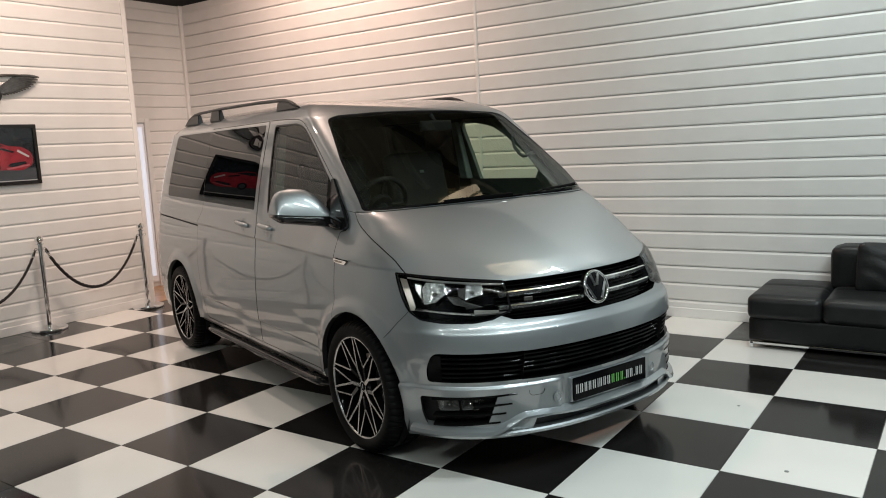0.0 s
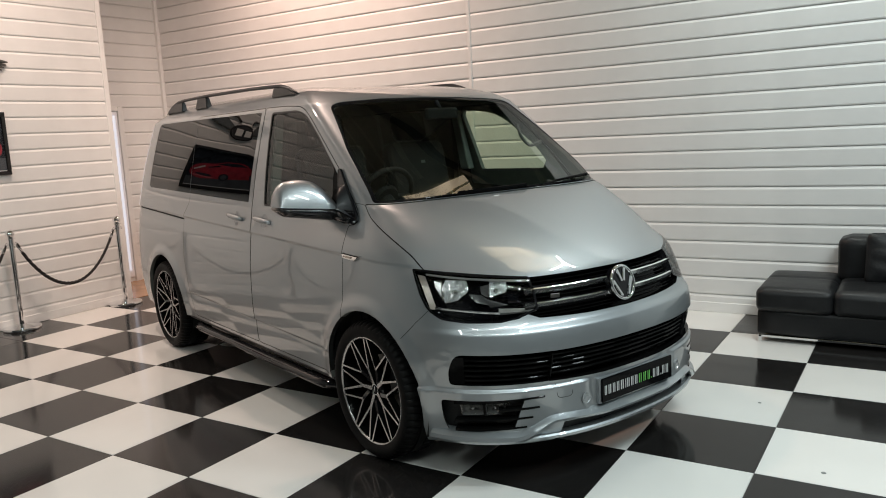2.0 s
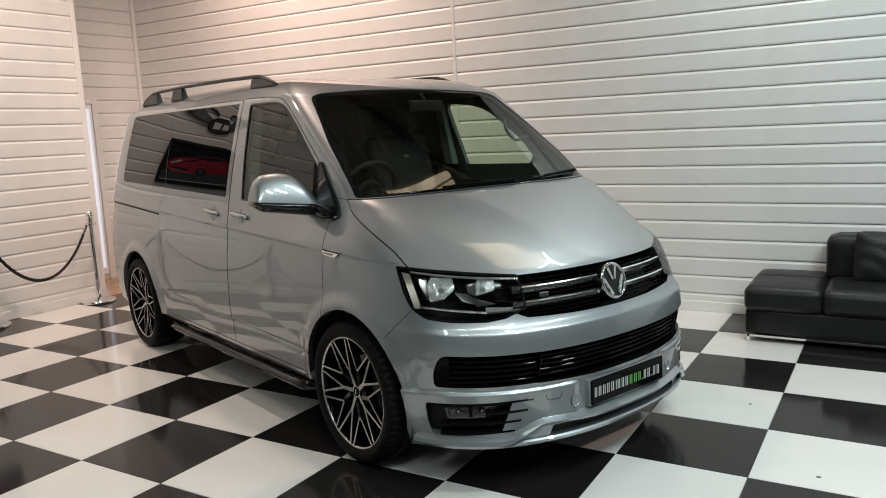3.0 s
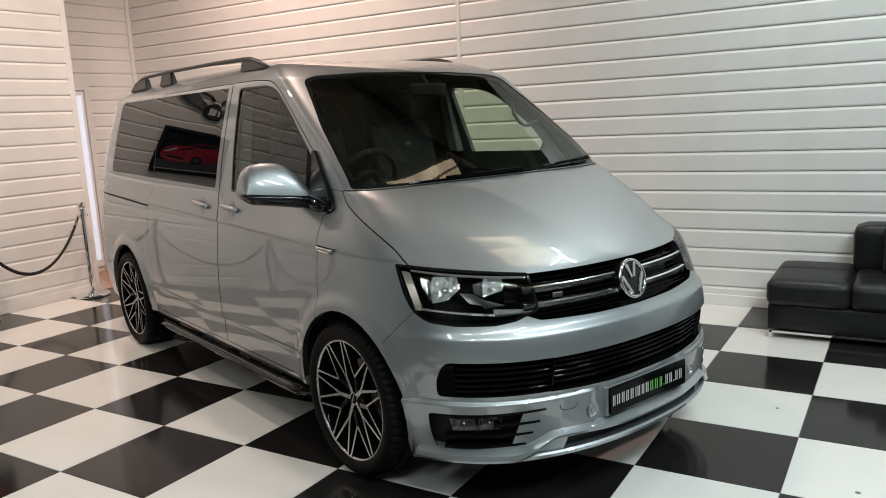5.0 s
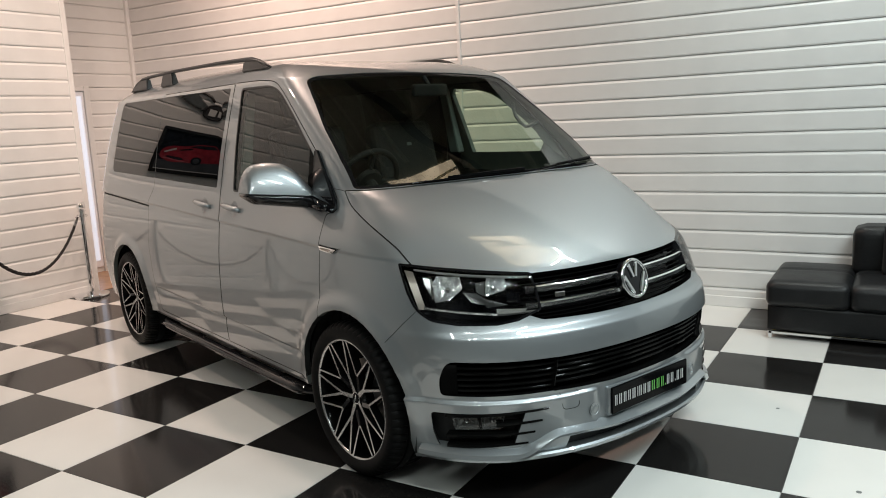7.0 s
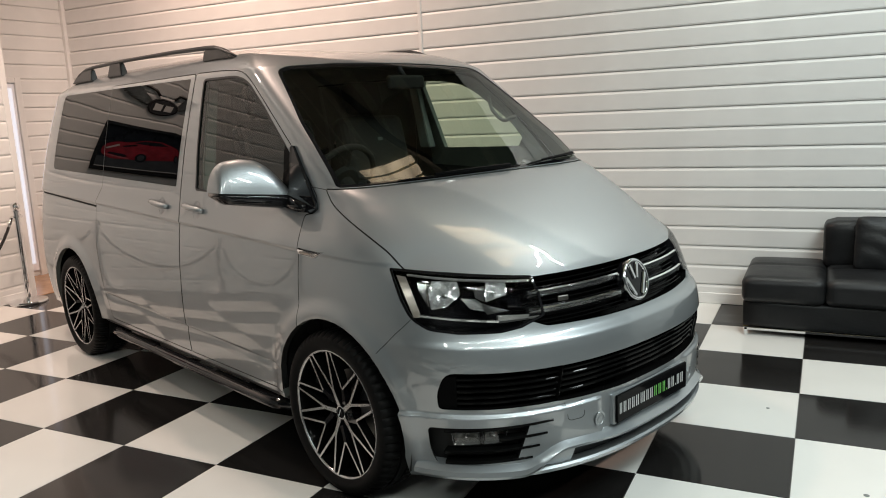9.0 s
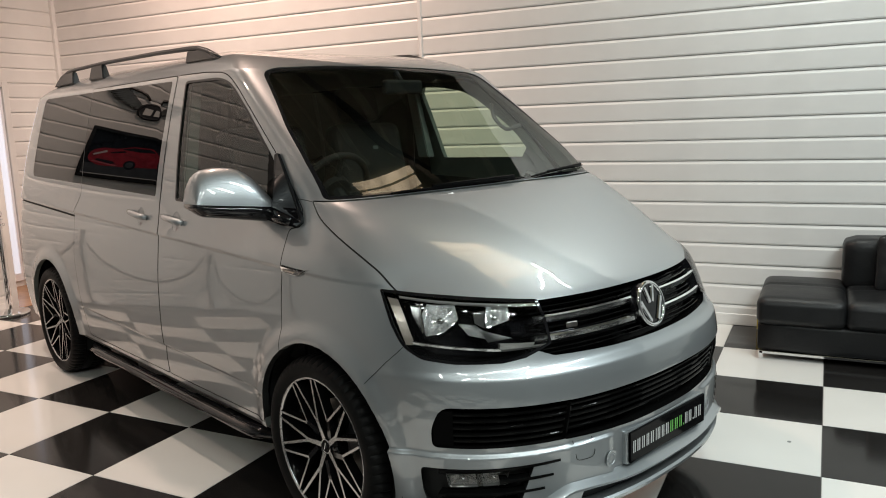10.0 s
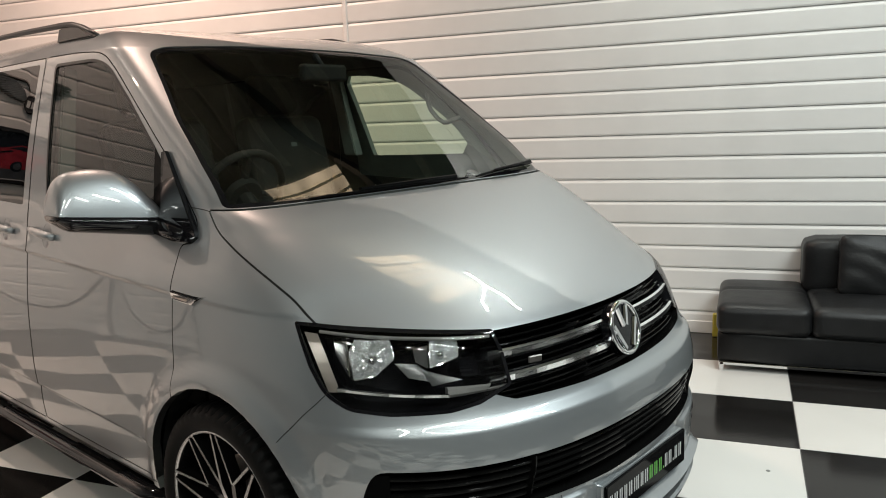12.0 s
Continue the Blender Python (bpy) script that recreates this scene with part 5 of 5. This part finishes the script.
for y in (-0.38, 0.275):
    seat = part("seat", cushion(bmesh.new(), -1.12, y - 0.25, 0.80, -0.62, y + 0.25, 0.96, 0.05), M["seat_black"], van, "black leather front seat")
    lean = Matrix.Translation((-1.05, y, 0.90)) @ pose(0, 0, 0, 0, -14, 0)
    part("backrest", cushion(bmesh.new(), -0.07, -0.24, 0.0, 0.07, 0.24, 0.67, 0.06, lean), M["seat_black"], seat)
    part("headrest", cushion(bmesh.new(), -0.05, -0.13, 0.685, 0.05, 0.13, 0.88, 0.045, lean), M["seat_black"], seat)
    for k in (-0.07, 0.07):
        part("headrest_post", tube(bmesh.new(), [lean @ Vector((0, k, 0.60)), lean @ Vector((0, k, 0.72))], 0.005, 8), M["lamp_grey"], seat)
    emb = bmesh.new()
    box(emb, 0.071, -0.005, 0.505, 0.0745, 0.030, 0.525, bevel=0.001, m=lean)
    part("seat_emblem", emb, M["trim_grey"], seat, "small white seat emblem")
    part("seat_base", boxed(-1.08, y - 0.22, 0.46, -0.66, y + 0.22, 0.81), M["interior"], seat)
part("rear_bulkhead", boxed(-3.2, -0.80, 0.46, -3.15, 0.80, 1.15), M["interior"], van)
bm = cushion(bmesh.new(), -0.02, -0.12, -0.035, 0.02, 0.12, 0.035, 0.015, Matrix.Translation((-0.62, 0.09, 1.722)))
tube(bm, [(-0.62, 0.09, 1.745), (-0.645, 0.07, 1.80)], 0.012, 8)
part("rear_view_mirror", bm, M["seat_black"], van, "black interior mirror")
bm = tube(bmesh.new(), [(-0.660, 0.775, 1.640), (-0.632, 0.748, 1.628), (-0.621, 0.742, 1.590), (-0.605, 0.740, 1.557), (-0.563, 0.740, 1.515), (-0.525, 0.742, 1.493), (-0.497, 0.745, 1.494), (-0.470, 0.752, 1.506), (-0.450, 0.78, 1.515)], 0.011, 8)
part("grab_handle", bm, M["grab_grey"], van, "grey grab handle on the pillar", smooth=True)


def reach(poly, centre, a):
    """How far a line from the centre goes to the polygon's edge."""
    d, best = Vector((math.cos(a), math.sin(a))), 9.0
    for k in range(len(poly)):
        p, q = Vector(poly[k]) - Vector(centre), Vector(poly[(k + 1) % len(poly)]) - Vector(centre)
        e = q - p
        det = d.x * -e.y + d.y * e.x
        if abs(det) > 1e-9:
            t, u = (p.x * -e.y + p.y * e.x) / det, (d.x * p.y - d.y * p.x) / det
            if t > 0 and -1e-6 <= u <= 1 + 1e-6:
                best = min(best, t)
    return best


# inner trim round the front windows
INNER = rounded([(-1.212, 1.767), (-1.005, 1.755), (-0.833, 1.725), (-0.722, 1.672), (-0.482, 1.498), (-0.40, 1.408), (-0.385, 1.350), (-1.087, 1.338)], (0.02, 0.03, 0.05, 0.05, 0.05, 0.05, 0.02, 0.01))
for s in (1,):
    mid, count = (-0.85, 1.52), 48
    rings = []
    bm = bmesh.new()
    for poly, depth, grow in ((inset(set_back(FRONT_WINDOW, 1), -0.02), -0.020, 0.0), (INNER, -0.055, 0.0), (INNER, -0.020, 0.012)):
        ring = []
        for k in range(count):
            a = 2 * math.pi * k / count
            r = reach(poly, mid, a) + grow
            ring.append(bm.verts.new(side_at(mid[0] + r * math.cos(a), mid[1] + r * math.sin(a), depth, s)))
        rings.append(ring)
    for a, b in zip(rings, rings[1:]):
        for k in range(count):
            bm.faces.new((a[k], a[(k + 1) % count], b[(k + 1) % count], b[k]))
    bmesh.ops.recalc_face_normals(bm, faces=bm.faces)
    part("pillar_trim", bm, M["trim_grey"], van, "grey inner window trim")


# grey trim of the pillars behind the front doors
# level, rear and front edge, inner and outer face
PILLAR = {-1: ((1.05, -1.30, -1.205, 0.74, 0.82), (1.34, -1.30, -1.205, 0.735, 0.80), (1.76, -1.27, -1.175, 0.69, 0.74)),
          1: ((1.335, -1.25, -1.155, 0.735, 0.80), (1.55, -1.27, -1.19, 0.715, 0.77), (1.76, -1.29, -1.218, 0.69, 0.74))}
for s in (-1, 1):
    bm = bmesh.new()
    rows = []
    for z, x0, x1, y0, y1 in PILLAR[s]:
        rows.append([bm.verts.new((x, y * s, z)) for x, y in ((x0, y0), (x1, y0), (x1 - 0.01, y1), (x0, y1))])
    for a, b in zip(rows, rows[1:]):
        for k in range(4):
            bm.faces.new((a[k], a[(k + 1) % 4], b[(k + 1) % 4], b[k]))
    bm.faces.new(rows[0]), bm.faces.new(list(reversed(rows[-1])))
    bmesh.ops.recalc_face_normals(bm, faces=bm.faces)
    bmesh.ops.bevel(bm, geom=list(bm.edges), offset=0.006, segments=2, affect="EDGES")
    part("pillar_trim", bm, M["pillar_grey"], van, "light grey pillar trim")


# ---- things in the showroom ----
def make_stanchion():
    post = thing("barrier_post", "polished chrome barrier post with ball top", "barrier post", group="barrier posts along the wall")
    part("base", lathe(bmesh.new(), [(0.163, 0.0), (0.165, 0.003), (0.165, 0.022), (0.160, 0.028), (0.12, 0.033), (0.05, 0.042), (0.028, 0.050)], 48), M["chrome"], post, smooth=True).data.set_sharp_from_angle(angle=radians(40))
    part("pole", lathe(bmesh.new(), [(0.0245, 0.03), (0.0245, 0.835)], 28), M["chrome"], post, smooth=True).data.set_sharp_from_angle(angle=radians(40))
    part("collar", lathe(bmesh.new(), [(0.0245, 0.79), (0.034, 0.793), (0.034, 0.808), (0.028, 0.812), (0.028, 0.842), (0.040, 0.846), (0.040, 0.853), (0.016, 0.858)], 32), M["chrome"], post)
    ball = bmesh.new()
    bmesh.ops.create_uvsphere(ball, u_segments=28, v_segments=18, radius=0.040, matrix=pose(0, 0, 0.893))
    part("ball", ball, M["chrome"], post, smooth=True)
    for s in (-1, 1):
        ring = tube(bmesh.new(), [(0, s * (0.043 + 0.012 * math.cos(a)), 0.800 + 0.012 * math.sin(a)) for a in np.linspace(0, 2 * math.pi, 17)[:-1]], 0.003, 6, True)
        part("rope_ring", ring, M["chrome"], post)
    return post


POSTS = [(-2.86, 0.36), (-2.86, 1.465), (-2.86, 2.565)]
post = make_stanchion()
post.matrix_world = pose(*POSTS[0], 0)
for p in POSTS[1:]:
    copy_thing(post, pose(*p, 0))


def twisted_rope(a, b, sag):
    """A two-strand twisted rope that hangs between two posts, with chrome ends."""
    rope = thing("barrier_rope", "black twisted rope hanging between barrier posts", "rope", group="barrier ropes")
    a, b = Vector(a), Vector(b)
    pts = []
    n = 90
    for t in np.linspace(0, 1, n):
        p = a.lerp(b, t)
        p.z -= sag * (1 - (2 * t - 1) ** 2) ** 0.9
        pts.append(p)
    for strand in range(3):
        bm = bmesh.new()
        line = []
        for i, p in enumerate(pts):
            ang = i * 0.62 + strand * 2 * math.pi / 3
            line.append(p + Vector((math.cos(ang), 0.35 * math.sin(ang), 0.9 * math.sin(ang))) * 0.0095)
        part("strand", tube(bm, line, 0.0085, 7), M["rope"], rope, smooth=True)
    for p, q in ((pts[0], pts[3]), (pts[-1], pts[-4])):
        part("rope_end", tube(bmesh.new(), [p, p.lerp(q, 0.5), q], [0.010, 0.0165, 0.0165], 12), M["chrome"], rope, smooth=True)
    return rope


for (x0, y0), (x1, y1) in zip(POSTS, POSTS[1:]):
    twisted_rope((x0, y0 + 0.055, 0.790), (x1, y1 - 0.055, 0.790), 0.455)
twisted_rope((POSTS[0][0], POSTS[0][1] - 0.78, 0.790), (POSTS[0][0], POSTS[0][1] - 0.055, 0.790), 0.57)
copy_thing(post, pose(POSTS[0][0], POSTS[0][1] - 0.835, 0))

# framed print of a red sports car
PX = WEST + 0.0135
PICT = pose(PX, 1.18, 1.712, 90, 0, 90)  # local x along the wall, local y up, local z out
picture = thing("framed_picture", "black-framed print of a red sports car", "picture", PICT)
W, H = 0.88, 0.571
for b in ((-W / 2, -H / 2, 0, W / 2, -H / 2 + 0.035, 0.028), (-W / 2, H / 2 - 0.035, 0, W / 2, H / 2, 0.028), (-W / 2, -H / 2 + 0.035, 0, -W / 2 + 0.035, H / 2 - 0.035, 0.028), (W / 2 - 0.035, -H / 2 + 0.035, 0, W / 2, H / 2 - 0.035, 0.028)):
    ob = part("frame", boxed(b[0], b[1], b[2], b[3], b[4], b[5], bevel=0.004), M["frame_black"], picture)


def flat_shape(name, pts, z, mat, parent, label=""):
    bm = bmesh.new()
    f = bm.faces.new([bm.verts.new((x, y, z)) for x, y in pts])
    f.normal_update()
    if f.normal.z < 0:
        f.normal_flip()
    bmesh.ops.triangulate(bm, faces=[f])
    return part(name, bm, M[mat], parent, label)


print_sheet = flat_shape("print", [(-W / 2 + 0.03, -H / 2 + 0.03), (W / 2 - 0.03, -H / 2 + 0.03), (W / 2 - 0.03, H / 2 - 0.03), (-W / 2 + 0.03, H / 2 - 0.03)], 0.008, "print_dark", picture)
flat_shape("print_ground", [(-W / 2 + 0.03, -H / 2 + 0.03), (W / 2 - 0.03, -H / 2 + 0.03), (W / 2 - 0.03, -0.13), (-W / 2 + 0.03, -0.10)], 0.0088, "print_grey", print_sheet)
flat_shape("print_car", rounded([(0.375, -0.10), (0.39, -0.03), (0.36, 0.035), (0.28, 0.075), (0.16, 0.085), (0.04, 0.135), (-0.12, 0.145), (-0.25, 0.09), (-0.35, 0.075), (-0.395, 0.03), (-0.39, -0.06), (-0.36, -0.10), (0.0, -0.135), (0.28, -0.15)], 0.03), 0.0096, "print_red", print_sheet)
flat_shape("print_glass", rounded([(0.13, 0.085), (0.03, 0.122), (-0.11, 0.130), (-0.20, 0.092), (-0.02, 0.078)], 0.012), 0.0104, "print_dark", print_sheet)
for x, y in ((0.02, -0.105), (-0.33, -0.075)):
    flat_shape("print_wheel", [(x + 0.052 * math.cos(a), y + 0.06 * math.sin(a)) for a in np.linspace(0, 2 * math.pi, 25)[:-1]], 0.0104, "print_dark", print_sheet)
    flat_shape("print_rim", [(x + 0.032 * math.cos(a), y + 0.038 * math.sin(a)) for a in np.linspace(0, 2 * math.pi, 25)[:-1]], 0.0112, "print_grey", print_sheet)
flat_shape("print_mouth", rounded([(0.14, -0.105), (0.17, -0.078), (0.31, -0.064), (0.325, -0.085), (0.19, -0.118)], 0.010), 0.0104, "print_dark", print_sheet)
flat_shape("print_lamp", rounded([(0.25, 0.050), (0.355, -0.015), (0.345, -0.030), (0.24, 0.030)], 0.006), 0.0104, "letter_white", print_sheet)
flat_shape("print_shade", rounded([(0.10, 0.070), (0.22, 0.030), (0.20, 0.018), (0.08, 0.055)], 0.006), 0.0104, "print_dark", print_sheet)
flat_shape("print_lip", rounded([(0.12, -0.125), (0.34, -0.092), (0.35, -0.105), (0.14, -0.140)], 0.006), 0.0106, "print_pink", print_sheet)
flat_shape("print_edge", [(-W / 2 + 0.036, -H / 2 + 0.036), (W / 2 - 0.036, -H / 2 + 0.036), (W / 2 - 0.036, -H / 2 + 0.044), (-W / 2 + 0.036, -H / 2 + 0.044)], 0.0110, "letter_white", print_sheet)
pane = flat_shape("pane", [(-W / 2 + 0.032, -H / 2 + 0.032), (W / 2 - 0.032, -H / 2 + 0.032), (W / 2 - 0.032, H / 2 - 0.032), (-W / 2 + 0.032, H / 2 - 0.032)], 0.0165, "lamp_glass", picture)
pane.visible_shadow = False

# winged wall emblem: a disc between two wings of overlapping feathers
EMBLEM = pose(PX, 1.19, 2.275, 90, 0, 90)
emblem = thing("wall_emblem", "pewter-grey winged emblem with a plain disc", "wall emblem", EMBLEM)
wing_edge = smooth_table((0.0, 0.10, 0.24, 0.42, 0.60, 0.80, 1.0), (0.172, 0.140, 0.098, 0.060, 0.032, 0.012, -0.004))
wing_reach = smooth_table((0.0, 0.10, 0.24, 0.42, 0.60, 0.80, 1.0), (0.522, 0.500, 0.455, 0.395, 0.330, 0.260, 0.185))
for s in (-1, 1):
    # the arched front edge of the wing
    part("wing_bar", tube(bmesh.new(), [(s * x, y, 0.012) for x, y in ((0.07, 0.115), (0.12, 0.160), (0.18, 0.178), (0.30, 0.184), (0.42, 0.183), (0.515, 0.173))], [0.012, 0.014, 0.013, 0.011, 0.009, 0.004], 8), M["pewter"], emblem, smooth=True)
    for k in range(14):
        t = k / 13
        tip = Vector((wing_reach(t), wing_edge(t)))
        root = Vector((0.30, 0.178)).lerp(Vector((0.09, 0.030)), t ** 0.8)
        bend = (root + tip) / 2 + Vector((0.012, 0.014))
        line = [root * (1 - q / 5) ** 2 + bend * (2 * q / 5 * (1 - q / 5)) + tip * (q / 5) ** 2 for q in range(6)]
        part("feather", tube(bmesh.new(), [(s * p.x, p.y, 0.006 + 0.004 * q) for q, p in enumerate(line)], [0.011, 0.013, 0.014, 0.0145, 0.013, 0.006], 6, flat=0.8), M["pewter"], emblem)
bm = lathe(bmesh.new(), [(0.100, 0.0), (0.100, 0.028), (0.088, 0.036), (0.082, 0.031), (0.02, 0.032)], 40, pose(0, -0.005, 0) @ Matrix.Diagonal((1.5, 1.0, 1.0, 1.0)))
disc = part("disc", bm, M["steel_dark"], emblem, "plain round disc with two pale bars")
for x0, x1 in ((-0.088, -0.012), (0.012, 0.088)):
    part("disc_bar", boxed(x0, -0.045, 0.032, x1, 0.035, 0.038, bevel=0.002), M["trim_white"], disc)


# ---- sofa ----
SX, SY0, SY1 = 3.215, 3.40, 4.17
sofa = thing("sofa", "low black leather sofa with chrome legs against the wall", "sofa")


def padded(x0, y0, z0, x1, y1, z1, r, puff=0.012, seed=0, seam=None):
    """A stuffed leather block: rounded edges, a swollen top and soft creases."""
    bm = bmesh.new()
    bmesh.ops.create_cube(bm, size=1.0)
    bmesh.ops.subdivide_edges(bm, edges=bm.edges, cuts=11 if seam is None else 31, use_grid_fill=True)
    hx, hy, hz = (x1 - x0) / 2, (y1 - y0) / 2, (z1 - z0) / 2
    c = Vector(((x0 + x1) / 2, (y0 + y1) / 2, (z0 + z1) / 2))
    for v in bm.verts:
        p = Vector((v.co.x * 2 * hx, v.co.y * 2 * hy, v.co.z * 2 * hz))
        core = Vector((max(-hx + r, min(hx - r, p.x)), max(-hy + r, min(hy - r, p.y)), max(-hz + r, min(hz - r, p.z))))
        d = p - core
        if d.length > 1e-6:
            p = core + d.normalized() * min(r, d.length) if d.length > r * 0.2 else p
        ux, uy, uz = p.x / hx, p.y / hy, p.z / hz
        swell = puff * (1 - ux ** 4) * (1 - uy ** 4)
        p.z += swell * (1 if uz > 0 else -0.2)
        p.y -= puff * 0.6 * (1 - ux ** 4) * (1 - uz ** 4) * (1 if uy < 0 else -1)
        w = noise.noise(Vector((p.x * 3 + seed * 7, p.y * 3, p.z * 3))) * 0.004 + noise.noise(Vector((p.x * 9 + seed, p.y * 9, p.z * 9))) * 0.0015
        v.co = c + p + Vector((w * 0.5, w, w))
        if seam is not None and uz > 0.3:
            v.co.z -= 0.012 * math.exp(-((v.co.y - seam) / 0.016) ** 2)
    bmesh.ops.recalc_face_normals(bm, faces=bm.faces)
    return bm


SOFA_END = 5.6
part("base", padded(SX, SY0 + 0.015, 0.052, SOFA_END, SY1, 0.235, 0.025, 0.0, 1), M["leather"], sofa, smooth=True)
part("seat_cushion", padded(SX - 0.006, SY0 - 0.012, 0.222, 3.714, SY1 - 0.03, 0.398, 0.050, 0.014, 2, SY0 + 0.40), M["leather"], sofa, smooth=True)
part("seat_cushion", padded(3.706, SY0 - 0.012, 0.222, 4.64, SY1 - 0.03, 0.396, 0.050, 0.014, 3, SY0 + 0.40), M["leather"], sofa, smooth=True)
part("seat_cushion", padded(4.632, SY0 - 0.012, 0.222, SOFA_END, SY1 - 0.03, 0.396, 0.050, 0.014, 4, SY0 + 0.40), M["leather"], sofa, smooth=True)
part("backrest", padded(3.685, 3.90, 0.360, 4.64, SY1, 0.700, 0.060, 0.008, 5), M["leather"], sofa, smooth=True)
part("backrest", padded(4.642, 3.90, 0.360, SOFA_END, SY1, 0.700, 0.060, 0.008, 6), M["leather"], sofa, smooth=True)
part("chrome_rail", boxed(SX + 0.01, SY0 + 0.012, 0.036, SOFA_END, SY0 + 0.040, 0.054, bevel=0.003), M["chrome"], sofa)
for x in (SX + 0.015, SOFA_END - 0.06):
    for y in (SY0 + 0.012, SY1 - 0.06):
        part("leg", boxed(x, y, 0.0, x + 0.024, y + 0.024, 0.055, bevel=0.003), M["chrome"], sofa)
tilt = Matrix.Translation((4.085, 3.835, 0.560)) @ pose(0, 0, 0, -11, 2, 3)
bm = padded(-0.215, -0.05, -0.175, 0.215, 0.05, 0.175, 0.03, 0.012, 9)
for v in bm.verts:
    e = max(abs(v.co.x) / 0.225, abs(v.co.z) / 0.18)
    v.co.y *= 1 - 0.55 * max(0.0, e - 0.35)
    v.co.y += 0.007 * math.sin(v.co.z * 55 + v.co.x * 22 + 2 * noise.noise(v.co * 6)) * (1 - abs(v.co.x) / 0.3)
    v.co = tilt @ v.co
cushion_ob = tagged(new("scatter_cushion", mesh_of("scatter_cushion", bm, M["leather"], True)), "creased black leather scatter cushion leaning on the sofa back", "cushion")

# a small yellow sponge-like tag behind the sofa's end
tagged(new("tag", mesh_of("tag", boxed(3.165, 4.10, 0.0, 3.205, 4.13, 0.16, bevel=0.006), M["yellow"])), "small yellow tag standing behind the sofa end", "tag")

# small grey marks on the floor tiles, built as low discs
for x, y, r in ((3.872, 1.331, 0.011), (3.462, 2.134, 0.009)):
    bm = lathe(bmesh.new(), [(r, 0.0), (r, 0.0014), (r * 0.7, 0.0024), (r * 0.2, 0.0024)], 18, pose(x, y, 0))
    tagged(new("floor_stud", mesh_of("floor_stud", bm, M["grab_grey"])), "small round grey mark on the tile floor", "stud", "floor studs")
